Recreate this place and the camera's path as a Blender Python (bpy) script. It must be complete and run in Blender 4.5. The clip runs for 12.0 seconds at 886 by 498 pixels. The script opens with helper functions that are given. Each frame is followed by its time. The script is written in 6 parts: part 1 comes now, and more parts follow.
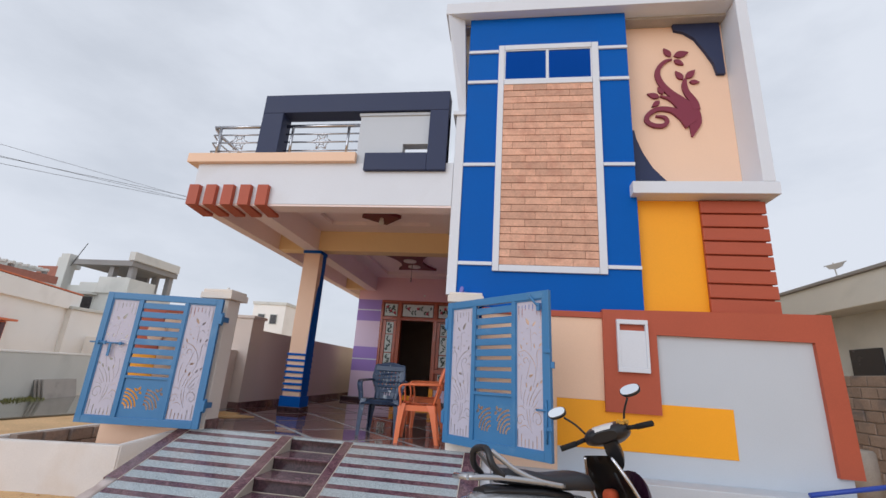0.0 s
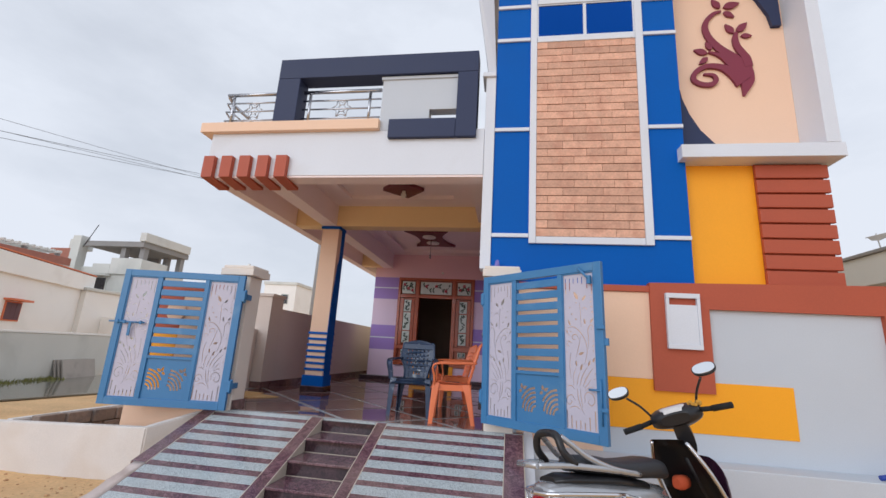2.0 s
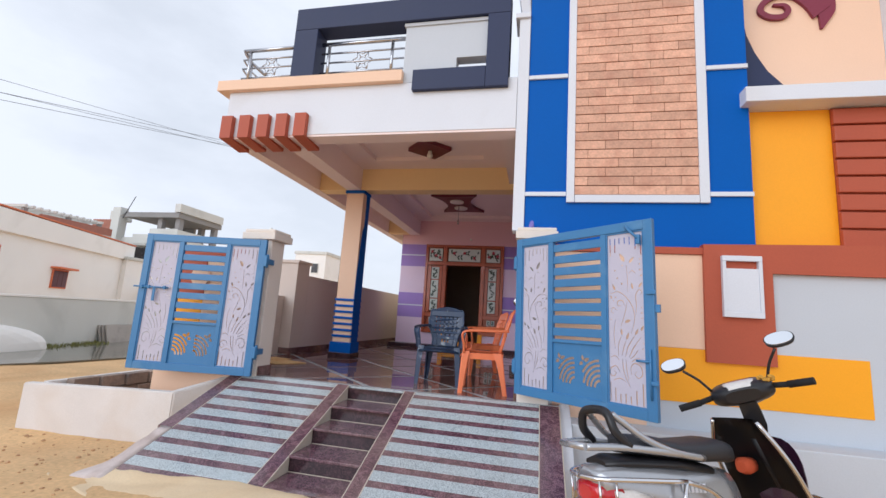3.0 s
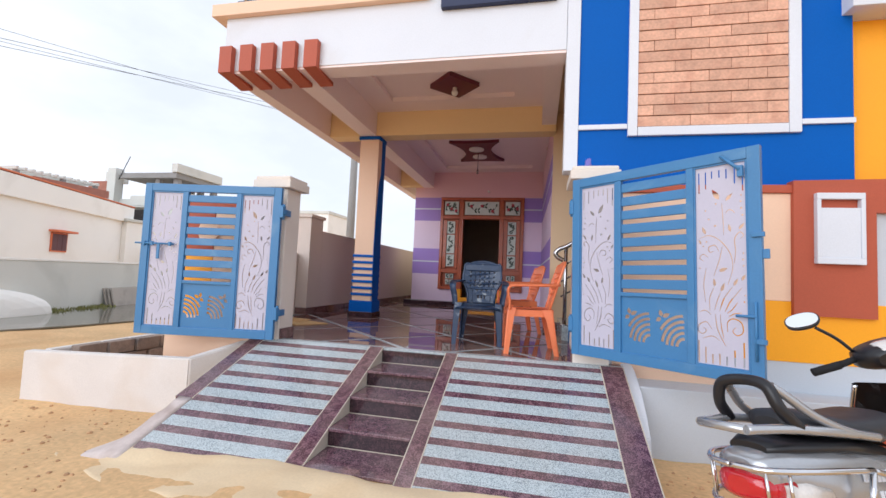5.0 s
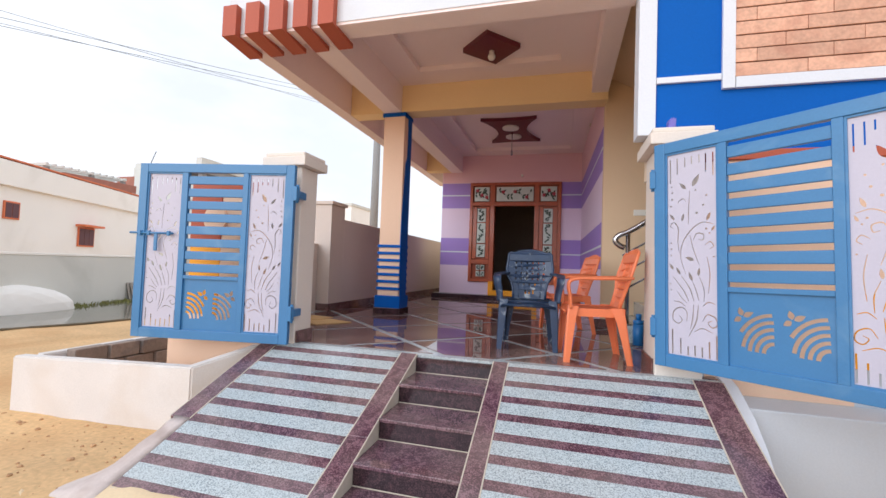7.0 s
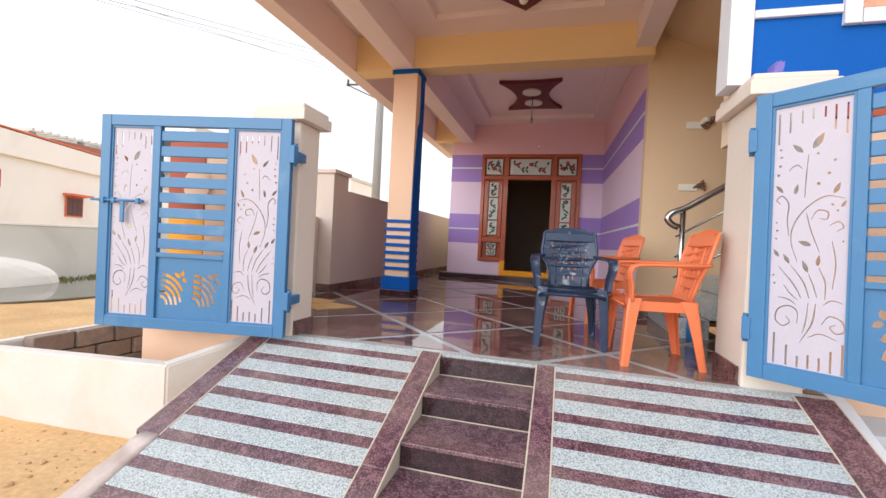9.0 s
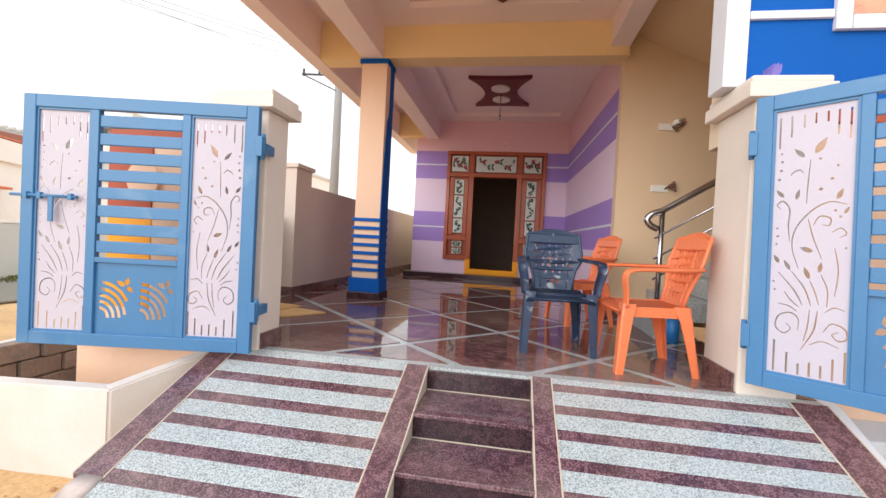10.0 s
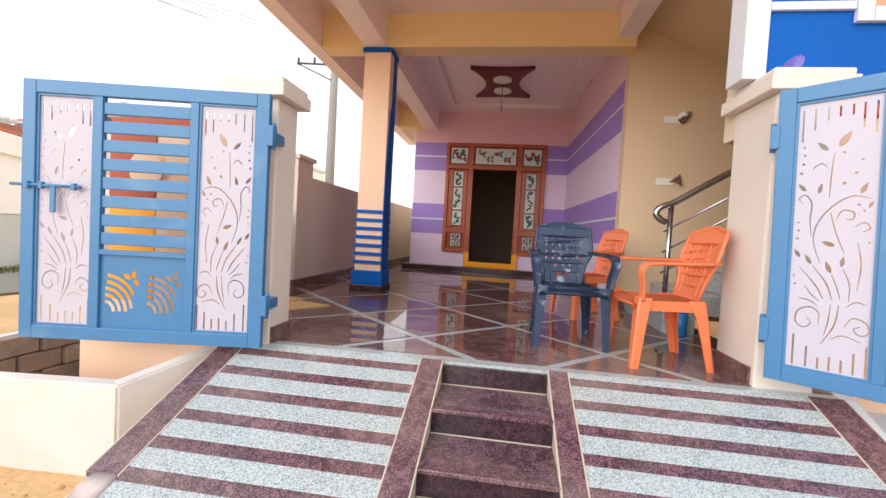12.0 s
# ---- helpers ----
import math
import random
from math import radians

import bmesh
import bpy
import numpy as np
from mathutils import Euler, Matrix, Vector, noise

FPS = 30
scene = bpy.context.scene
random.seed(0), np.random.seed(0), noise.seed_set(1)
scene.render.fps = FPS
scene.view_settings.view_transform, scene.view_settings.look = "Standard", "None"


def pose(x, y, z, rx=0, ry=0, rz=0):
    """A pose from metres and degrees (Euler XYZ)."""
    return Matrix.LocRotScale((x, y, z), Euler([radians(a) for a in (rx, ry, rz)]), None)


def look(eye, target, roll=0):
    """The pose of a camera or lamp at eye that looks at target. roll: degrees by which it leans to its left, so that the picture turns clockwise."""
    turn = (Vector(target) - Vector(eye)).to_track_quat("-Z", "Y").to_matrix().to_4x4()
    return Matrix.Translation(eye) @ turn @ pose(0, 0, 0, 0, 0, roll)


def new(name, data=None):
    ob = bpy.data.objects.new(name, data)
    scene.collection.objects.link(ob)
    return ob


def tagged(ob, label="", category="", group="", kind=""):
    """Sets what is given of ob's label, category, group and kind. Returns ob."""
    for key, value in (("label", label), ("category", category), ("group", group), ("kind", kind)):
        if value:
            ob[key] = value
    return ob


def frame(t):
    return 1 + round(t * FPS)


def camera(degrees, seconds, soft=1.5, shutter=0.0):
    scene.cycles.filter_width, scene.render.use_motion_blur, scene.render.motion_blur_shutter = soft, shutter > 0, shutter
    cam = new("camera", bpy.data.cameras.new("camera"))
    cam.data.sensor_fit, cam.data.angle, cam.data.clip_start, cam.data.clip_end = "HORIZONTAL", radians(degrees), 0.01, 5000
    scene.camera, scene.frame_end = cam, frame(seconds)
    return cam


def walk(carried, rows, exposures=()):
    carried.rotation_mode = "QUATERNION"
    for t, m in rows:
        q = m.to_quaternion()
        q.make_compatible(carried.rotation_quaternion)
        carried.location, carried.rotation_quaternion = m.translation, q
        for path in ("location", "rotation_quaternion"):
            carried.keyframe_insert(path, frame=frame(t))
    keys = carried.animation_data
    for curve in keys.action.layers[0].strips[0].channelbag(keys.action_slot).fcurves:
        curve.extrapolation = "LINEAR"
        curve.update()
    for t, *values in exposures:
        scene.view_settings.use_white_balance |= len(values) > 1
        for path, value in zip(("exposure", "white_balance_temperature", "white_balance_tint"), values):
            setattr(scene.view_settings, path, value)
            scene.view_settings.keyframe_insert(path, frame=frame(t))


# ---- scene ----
cam = camera(91.7, 12.0)
PATH = [
    (0, (0.607, 0.046, 1.737), (0.324, 1.946, 2.293), 3.8),
    (0.5, (0.485, 0.095, 1.739), (0.209, 1.998, 2.289), 3.8),
    (1, (0.381, 0.16, 1.748), (0.099, 2.067, 2.279), 3.6),
    (1.5, (0.312, 0.226, 1.751), (0.028, 2.14, 2.258), 3.6),
    (2, (0.259, 0.331, 1.723), (-0.052, 2.253, 2.184), 3.4),
    (2.5, (0.217, 0.513, 1.721), (-0.157, 2.436, 2.122), 3.5),
    (3, (0.186, 0.665, 1.706), (-0.246, 2.592, 2.021), 3.7),
    (5, (-0.307, 1.131, 1.652), (-0.736, 3.08, 1.774), 2.6),
    (5.5, (-0.367, 1.339, 1.639), (-0.814, 3.286, 1.74), 2.0),
    (6, (-0.424, 1.488, 1.653), (-0.915, 3.424, 1.751), 2.0),
    (6.5, (-0.487, 1.615, 1.639), (-1.027, 3.539, 1.725), 2.3),
    (7, (-0.626, 1.782, 1.649), (-1.155, 3.709, 1.727), 2.1),
    (9, (-1.0, 2.34, 1.665), (-1.518, 4.271, 1.633), 3.0),
    (9.5, (-1.128, 2.444, 1.664), (-1.6, 4.387, 1.62), 3.1),
    (10, (-1.245, 2.506, 1.701), (-1.559, 4.48, 1.661), 3.1),
    (10.5, (-1.278, 2.534, 1.7), (-1.511, 4.52, 1.647), 3.4),
    (11, (-1.284, 2.547, 1.702), (-1.5, 4.535, 1.654), 3.2),
    (11.5, (-1.311, 2.539, 1.701), (-1.52, 4.527, 1.647), 3.3),
    (12, (-1.385, 2.527, 1.697), (-1.662, 4.506, 1.623), 3.3),
]
walk(cam, [(t, look(eye, target, roll)) for t, eye, target, roll in PATH], [(0, -0.3, 6000, 10), (2, -0.2, 6000, 10), (3, 0.0, 5950, 10), (5, 0.22, 6000, 10), (7, 0.3, 6100, 10), (9, 0.54, 6500, 10), (12, 0.62, 6600, 10)])

# ---- world, sun, exposure ----
def srgb(r, g, b):
    return tuple((c / 12.92 if c <= 0.04045 else ((c + 0.055) / 1.055) ** 2.4) for c in (r / 255, g / 255, b / 255)) + (1.0,)


world = bpy.data.worlds.new("world")
scene.world = world
world.use_nodes = True
wn, wl = world.node_tree.nodes, world.node_tree.links
wn.clear()
sky = wn.new("ShaderNodeTexSky")
sky.sky_type, sky.sun_disc = "NISHITA", False
sky.sun_elevation, sky.sun_rotation = radians(22), radians(208)
sky.air_density, sky.dust_density, sky.altitude = 1.0, 2.5, 200
hsv = wn.new("ShaderNodeHueSaturation")
hsv.inputs["Saturation"].default_value = 0.75
coord = wn.new("ShaderNodeTexCoord")
stretch = wn.new("ShaderNodeMapping")
stretch.inputs["Scale"].default_value = (1.0, 1.0, 2.2)
stretch.inputs["Location"].default_value = (1.3, 0.4, 0.2)
cloud = wn.new("ShaderNodeTexNoise")
cloud.inputs["Scale"].default_value, cloud.inputs["Detail"].default_value, cloud.inputs["Roughness"].default_value = 1.7, 8, 0.55
ramp_c = wn.new("ShaderNodeValToRGB")
ramp_c.color_ramp.elements[0].position, ramp_c.color_ramp.elements[1].position = 0.36, 0.56
ramp_c.color_ramp.elements[0].color, ramp_c.color_ramp.elements[1].color = (0.78, 0.78, 0.78, 1), (1, 1, 1, 1)
haze = wn.new("ShaderNodeMix")
haze.data_type = "RGBA"
haze.inputs["B"].default_value = (9.4, 9.5, 9.8, 1)
back = wn.new("ShaderNodeBackground")
back.inputs["Strength"].default_value = 0.1
wout = wn.new("ShaderNodeOutputWorld")
wl.new(coord.outputs["Generated"], stretch.inputs["Vector"])
wl.new(stretch.outputs["Vector"], cloud.inputs["Vector"])
wl.new(cloud.outputs["Fac"], ramp_c.inputs["Fac"])
wl.new(ramp_c.outputs["Color"], haze.inputs["Factor"])
wl.new(sky.outputs["Color"], hsv.inputs["Color"])
wl.new(hsv.outputs["Color"], haze.inputs["A"])
wl.new(haze.outputs["Result"], back.inputs["Color"])
wl.new(back.outputs["Background"], wout.inputs["Surface"])

sun = new("sun", bpy.data.lights.new("sun", "SUN"))
sun.data.energy, sun.data.angle, sun.data.color = 1.3, radians(50), (1.0, 0.985, 0.97)
sun.matrix_world = look((-8, -7, 7), (-1, 6, 1.5))


# ---- materials ----
def material(name, color, rough=0.6, metal=0.0, vary=0.08, scale=3.0, bump=0.15, grain=90.0, spec=0.5, island=False, per_object=0.0, coat=0.0, dirt=None):
    m = bpy.data.materials.new(name)
    m.use_nodes = True
    n, l = m.node_tree.nodes, m.node_tree.links
    p = n["Principled BSDF"]
    p.inputs["Roughness"].default_value, p.inputs["Metallic"].default_value = rough, metal
    p.inputs["Specular IOR Level"].default_value = spec
    p.inputs["Coat Weight"].default_value = coat
    tc = n.new("ShaderNodeTexCoord")
    geo = n.new("ShaderNodeNewGeometry")
    big = n.new("ShaderNodeTexNoise")
    big.inputs["Scale"].default_value, big.inputs["Detail"].default_value = scale, 5
    fine = n.new("ShaderNodeTexNoise")
    fine.inputs["Scale"].default_value, fine.inputs["Detail"].default_value = grain, 3
    l.new(geo.outputs["Position"], big.inputs["Vector"])
    l.new(geo.outputs["Position"], fine.inputs["Vector"])
    add = n.new("ShaderNodeMath")
    add.operation = "ADD"
    l.new(big.outputs["Fac"], add.inputs[0])
    l.new(fine.outputs["Fac"], add.inputs[1])
    rng = n.new("ShaderNodeMapRange")
    rng.inputs["From Min"].default_value, rng.inputs["From Max"].default_value = 0.6, 1.4
    rng.inputs["To Min"].default_value, rng.inputs["To Max"].default_value = 1 - vary, 1 + vary
    l.new(add.outputs[0], rng.inputs["Value"])
    value = rng.outputs[0]
    if per_object or island:
        src = n.new("ShaderNodeObjectInfo").outputs["Random"] if per_object else geo.outputs["Random Per Island"]
        r2 = n.new("ShaderNodeMapRange")
        amount = per_object or 0.12
        r2.inputs["To Min"].default_value, r2.inputs["To Max"].default_value = 1 - amount, 1 + amount
        l.new(src, r2.inputs["Value"])
        mul = n.new("ShaderNodeMath")
        mul.operation = "MULTIPLY"
        l.new(value, mul.inputs[0])
        l.new(r2.outputs[0], mul.inputs[1])
        value = mul.outputs[0]
    col = n.new("ShaderNodeVectorMath")
    col.operation = "SCALE"
    col.inputs[0].default_value = color[:3]
    l.new(value, col.inputs["Scale"])
    out = col.outputs[0]
    if dirt:
        stain = n.new("ShaderNodeTexNoise")
        stain.inputs["Scale"].default_value, stain.inputs["Detail"].default_value, stain.inputs["Distortion"].default_value = dirt[1], 7, 0.6
        l.new(geo.outputs["Position"], stain.inputs["Vector"])
        cr = n.new("ShaderNodeMapRange")
        cr.inputs["From Min"].default_value, cr.inputs["From Max"].default_value, cr.inputs["To Max"].default_value = dirt[2], dirt[3], dirt[4]
        l.new(stain.outputs["Fac"], cr.inputs["Value"])
        mx = n.new("ShaderNodeMix")
        mx.data_type = "RGBA"
        mx.inputs["B"].default_value = dirt[0]
        l.new(cr.outputs[0], mx.inputs["Factor"])
        l.new(out, mx.inputs["A"])
        out = mx.outputs["Result"]
    l.new(out, p.inputs["Base Color"])
    if bump:
        b = n.new("ShaderNodeBump")
        b.inputs["Strength"].default_value, b.inputs["Distance"].default_value = bump, 0.004
        l.new(add.outputs[0], b.inputs["Height"])
        l.new(b.outputs[0], p.inputs["Normal"])
    rr = n.new("ShaderNodeMapRange")
    rr.inputs["To Min"].default_value, rr.inputs["To Max"].default_value = (rough * 0.6 if rough < 0.15 else rough - 0.06), (rough * 1.4 if rough < 0.15 else min(rough + 0.08, 1))
    l.new(big.outputs["Fac"], rr.inputs["Value"])
    l.new(rr.outputs[0], p.inputs["Roughness"])
    return m


def granite(name, dark, light, rough, speck=160.0, cut=(0.45, 0.62), per_object=0.1, dust=0.0, blotch=0.6):
    m = material(name, dark, rough, 0, 0.3, 5.0, 0.0, 60.0, 0.5, per_object=per_object)
    n, l = m.node_tree.nodes, m.node_tree.links
    p = n["Principled BSDF"]
    base = p.inputs["Base Color"].links[0].from_socket
    geo = n.new("ShaderNodeNewGeometry")
    spots = n.new("ShaderNodeTexNoise")
    spots.inputs["Scale"].default_value, spots.inputs["Detail"].default_value = speck, 4
    warp = n.new("ShaderNodeTexNoise")
    warp.inputs["Scale"].default_value, warp.inputs["Detail"].default_value, warp.inputs["Distortion"].default_value = 14.0, 6, 1.2
    l.new(geo.outputs["Position"], spots.inputs["Vector"])
    l.new(geo.outputs["Position"], warp.inputs["Vector"])
    add = n.new("ShaderNodeMath")
    add.operation = "MULTIPLY_ADD"
    add.inputs[1].default_value = blotch
    l.new(warp.outputs["Fac"], add.inputs[0])
    l.new(spots.outputs["Fac"], add.inputs[2])
    rng = n.new("ShaderNodeMapRange")
    rng.inputs["From Min"].default_value, rng.inputs["From Max"].default_value = cut[0] + blotch / 2, cut[1] + blotch / 2
    l.new(add.outputs[0], rng.inputs["Value"])
    mx = n.new("ShaderNodeMix")
    mx.data_type = "RGBA"
    mx.inputs["B"].default_value = light
    l.new(rng.outputs[0], mx.inputs["Factor"])
    l.new(base, mx.inputs["A"])
    out = mx.outputs["Result"]
    if dust:
        film = n.new("ShaderNodeTexNoise")
        film.inputs["Scale"].default_value, film.inputs["Detail"].default_value = 1.6, 6
        l.new(geo.outputs["Position"], film.inputs["Vector"])
        r = n.new("ShaderNodeMapRange")
        r.inputs["From Min"].default_value, r.inputs["From Max"].default_value, r.inputs["To Max"].default_value = 0.42, 0.72, dust
        l.new(film.outputs["Fac"], r.inputs["Value"])
        mx2 = n.new("ShaderNodeMix")
        mx2.data_type = "RGBA"
        mx2.inputs["B"].default_value = srgb(196, 176, 160)
        l.new(r.outputs[0], mx2.inputs["Factor"])
        l.new(out, mx2.inputs["A"])
        out = mx2.outputs["Result"]
    l.new(out, p.inputs["Base Color"])
    return m


WHITE = material("white_paint", srgb(220, 224, 232), 0.55, vary=0.05, scale=1.2, dirt=(srgb(190, 184, 176), 1.1, 0.62, 0.8, 0.25))
GREYWHITE = material("pale_grey_paint", srgb(196, 202, 210), 0.6, vary=0.05, scale=1.0)
BLUE = material("royal_blue_paint", srgb(0, 90, 180), 0.6, vary=0.07, scale=1.5, spec=0.2)
NAVY = material("navy_paint", srgb(38, 48, 82), 0.6, vary=0.1, scale=2.0)
PEACH = material("peach_paint", srgb(242, 205, 176), 0.65, vary=0.04, scale=1.2)
CREAM = material("cream_paint", srgb(232, 214, 188), 0.65, vary=0.05, scale=1.0)
BEIGE = material("grey_beige_paint", srgb(216, 202, 192), 0.65, vary=0.06, scale=1.0)
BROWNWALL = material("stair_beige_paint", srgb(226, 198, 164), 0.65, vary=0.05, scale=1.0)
YELLOW = material("amber_yellow_paint", srgb(250, 168, 12), 0.5, vary=0.05, scale=1.5)
RED = material("brick_red_paint", srgb(176, 84, 58), 0.6, vary=0.08, scale=2.0)
LILAC = material("lilac_paint", srgb(234, 212, 234), 0.6, vary=0.04, scale=1.0)
PURPLE = material("purple_paint", srgb(164, 134, 208), 0.6, vary=0.05, scale=1.0)
PINKISH = material("pink_ceiling_paint", srgb(250, 232, 230), 0.7, vary=0.04, scale=0.8)
MAROON = material("maroon_paint", srgb(128, 44, 66), 0.55, vary=0.07, scale=3.0)
DARKMAROON = material("dark_maroon_gloss", srgb(104, 32, 46), 0.4, vary=0.08, scale=3.0)
SAND = material("sandy_soil", srgb(214, 176, 128), 0.95, vary=0.26, scale=0.9, bump=0.8, grain=30.0, dirt=(srgb(190, 138, 88), 0.7, 0.48, 0.72, 0.6))
DRIFT = material("pale_fine_sand", srgb(224, 200, 164), 0.9, vary=0.08, scale=1.4, bump=0.25, grain=60.0, dirt=(srgb(206, 172, 128), 1.2, 0.5, 0.75, 0.5))
CONCRETE = material("raw_cement", srgb(176, 168, 160), 0.9, vary=0.14, scale=2.5, bump=0.4, grain=50.0, dirt=(srgb(120, 112, 106), 1.8, 0.52, 0.75, 0.5))
DARKDOOR = material("dark_interior", srgb(168, 150, 136), 0.7, vary=0.1)
GRANITE = granite("dark_maroon_granite", srgb(76, 50, 54), srgb(138, 100, 98), 0.03, dust=0.3)
GRANITE_RAMP = granite("dark_purple_granite", srgb(80, 54, 66), srgb(134, 100, 110), 0.1, speck=120.0, dust=0.25)
GRANITE_RISER = granite("near_black_granite", srgb(46, 34, 40), srgb(84, 60, 66), 0.12)
GRANITE_LIGHT = granite("grey_speckled_granite", srgb(142, 152, 157), srgb(194, 204, 207), 0.14, speck=130.0, cut=(0.40, 0.56), per_object=0.05, dust=0.15, blotch=0.12)


# ---- mesh helpers ----
def box(bm, x0, x1, y0, y1, z0, z1, bev=0.0, m=None):
    vs = [bm.verts.new((x, y, z)) for z in (z0, z1) for y in (y0, y1) for x in (x0, x1)]
    fs = [bm.faces.new([vs[i] for i in q]) for q in ((0, 2, 3, 1), (4, 5, 7, 6), (0, 1, 5, 4), (2, 6, 7, 3), (0, 4, 6, 2), (1, 3, 7, 5))]
    if bev:
        es = list({e for f in fs for e in f.edges})
        out = bmesh.ops.bevel(bm, geom=es, offset=bev, segments=2, affect="EDGES", profile=0.5)
        vs = list({v for f in out["faces"] for v in f.verts} | {v for f in fs if f.is_valid for v in f.verts})
    if m is not None:
        bmesh.ops.transform(bm, matrix=m, verts=vs)
    return vs


def prism(bm, pts, a, b, plane="xz"):
    """A polygon in the plane xz, xy or yz, drawn out from a to b along the third axis."""
    def at(p, d):
        return {"xz": (p[0], d, p[1]), "xy": (p[0], p[1], d), "yz": (d, p[0], p[1])}[plane]
    lo, hi = [bm.verts.new(at(p, a)) for p in pts], [bm.verts.new(at(p, b)) for p in pts]
    bm.faces.new(lo)
    bm.faces.new(hi[::-1])
    for i in range(len(pts)):
        j = (i + 1) % len(pts)
        bm.faces.new((lo[i], hi[i], hi[j], lo[j]))


def tube(bm, pts, r, sides=10, caps=True, r_end=None):
    """A round bar through the points."""
    pts = [Vector(p) for p in pts]
    rings, up = [], None
    for i, p in enumerate(pts):
        d = ((pts[min(i + 1, len(pts) - 1)] - pts[max(i - 1, 0)])).normalized()
        if up is None:
            up = d.orthogonal().normalized()
        up = (up - d * up.dot(d)).normalized()
        side = d.cross(up)
        rad = r if r_end is None else r + (r_end - r) * i / max(len(pts) - 1, 1)
        rings.append([bm.verts.new(p + rad * (math.cos(2 * math.pi * k / sides) * up + math.sin(2 * math.pi * k / sides) * side)) for k in range(sides)])
    for a, b in zip(rings, rings[1:]):
        for k in range(sides):
            f = bm.faces.new((a[k], a[(k + 1) % sides], b[(k + 1) % sides], b[k]))
            f.smooth = True
    if caps:
        bm.faces.new(rings[0][::-1])
        bm.faces.new(rings[-1])


def spline(pts, steps=8):
    """A smooth line through 2D or 3D points."""
    pts = [Vector(p) for p in pts]
    q = [2 * pts[0] - pts[1]] + pts + [2 * pts[-1] - pts[-2]]
    out = []
    for i in range(1, len(q) - 2):
        a, b, c, d = q[i - 1:i + 3]
        for k in range(steps):
            t = k / steps
            out.append(0.5 * (2 * b + (c - a) * t + (2 * a - 5 * b + 4 * c - d) * t * t + (3 * b - a - 3 * c + d) * t ** 3))
    return out + [pts[-1]]


def ribbon(pts, widths, steps=8):
    """The outline of a curved band of changing width, in 2D."""
    line = [p.to_2d() for p in spline([(*p, 0) for p in pts], steps)]
    left, right = [], []
    for i, p in enumerate(line):
        d = (line[min(i + 1, len(line) - 1)] - line[max(i - 1, 0)]).normalized()
        s = i / (len(line) - 1) * (len(widths) - 1)
        k = min(int(s), len(widths) - 2)
        w = widths[k] + (widths[k + 1] - widths[k]) * (s - k)
        n = Vector((-d.y, d.x)) * w / 2
        left.append(tuple(p + n))
        right.append(tuple(p - n))
    return left + right[::-1]


def leaf(x, y, length, width, angle, n=7):
    """The outline of a pointed leaf that starts at (x, y)."""
    a = radians(angle)
    up = [(length * i / n, width / 2 * math.sin(math.pi * (i / n) ** 0.8)) for i in range(n + 1)]
    pts = up + [(u, -v) for u, v in up[-2:0:-1]]
    return [(x + u * math.cos(a) - v * math.sin(a), y + u * math.sin(a) + v * math.cos(a)) for u, v in pts]


def disc2(x, y, r, n=10):
    return [(x + r * math.cos(2 * math.pi * k / n), y + r * math.sin(2 * math.pi * k / n)) for k in range(n)]


def sheet(outer, holes, thick):
    """A mesh of a flat plate in the plane xz with holes through it, thick along y."""
    cu = bpy.data.curves.new("plate", "CURVE")
    cu.dimensions, cu.fill_mode, cu.extrude = "2D", "BOTH", thick / 2
    for ring in [outer] + holes:
        sp = cu.splines.new("POLY")
        sp.points.add(len(ring) - 1)
        for pt, p in zip(sp.points, ring):
            pt.co = (p[0], p[1], 0, 1)
        sp.use_cyclic_u = True
    ob = bpy.data.objects.new("plate", cu)
    scene.collection.objects.link(ob)
    me = bpy.data.meshes.new_from_object(ob.evaluated_get(bpy.context.evaluated_depsgraph_get()))
    bpy.data.objects.remove(ob)
    me.transform(Matrix.Rotation(radians(90), 4, "X"))
    return me


def link(name, data, mat, parent=None, label="", category="", kind="", group="", m=None):
    me = data
    if isinstance(data, bmesh.types.BMesh):
        bmesh.ops.recalc_face_normals(data, faces=data.faces)
        me = bpy.data.meshes.new(name)
        data.to_mesh(me)
        data.free()
    if mat is not None:
        me.materials.clear()
        me.materials.append(mat)
    ob = new(name, me)
    if parent is not None:
        ob.parent = parent
    if m is not None:
        ob.matrix_basis = m
    return tagged(ob, label, category, group, kind)


def part(name, bm, mat, parent, label=""):
    return link(name, bm, mat, parent, label)


def boxes(name, mat, rows, parent=None, label="", category="", kind="", bev=0.004, group=""):
    bm = bmesh.new()
    for r in rows:
        box(bm, *r, bev=bev)
    return link(name, bm, mat, parent, label, category, kind, group)


def thing(name, label, category, m=None, group="", kind=""):
    ob = new(name)
    ob.empty_display_size = 0.1
    if m is not None:
        ob.matrix_basis = m
    return tagged(ob, label, category, group, kind)


# ---- ground ----
FZ = 0.95  # portico floor
SLOPE = 0.385


def ground_z(x, y):
    near = math.exp(-((x + 1.3) / 3.2) ** 2 - ((y - 3.2) / 1.5) ** 2)
    z = 0.22 + 0.19 * near + 0.12 * math.exp(-((x - 2.5) / 2.0) ** 2 - ((y - 4.0) / 1.4) ** 2)
    z += 0.03 * noise.noise(Vector((x * 0.9, y * 0.9, 0))) + 0.012 * noise.noise(Vector((x * 4, y * 4, 3)))
    return z


def axis(lo, hi, mid0, mid1, step, far=9):
    out = list(np.arange(mid0, mid1, step))
    left = [mid0 - (mid0 - lo) * (k / far) ** 2.5 for k in range(1, far + 1)]
    right = [mid1 + (hi - mid1) * (k / far) ** 2.5 for k in range(far + 1)]
    return sorted(left) + [float(v) for v in out] + right


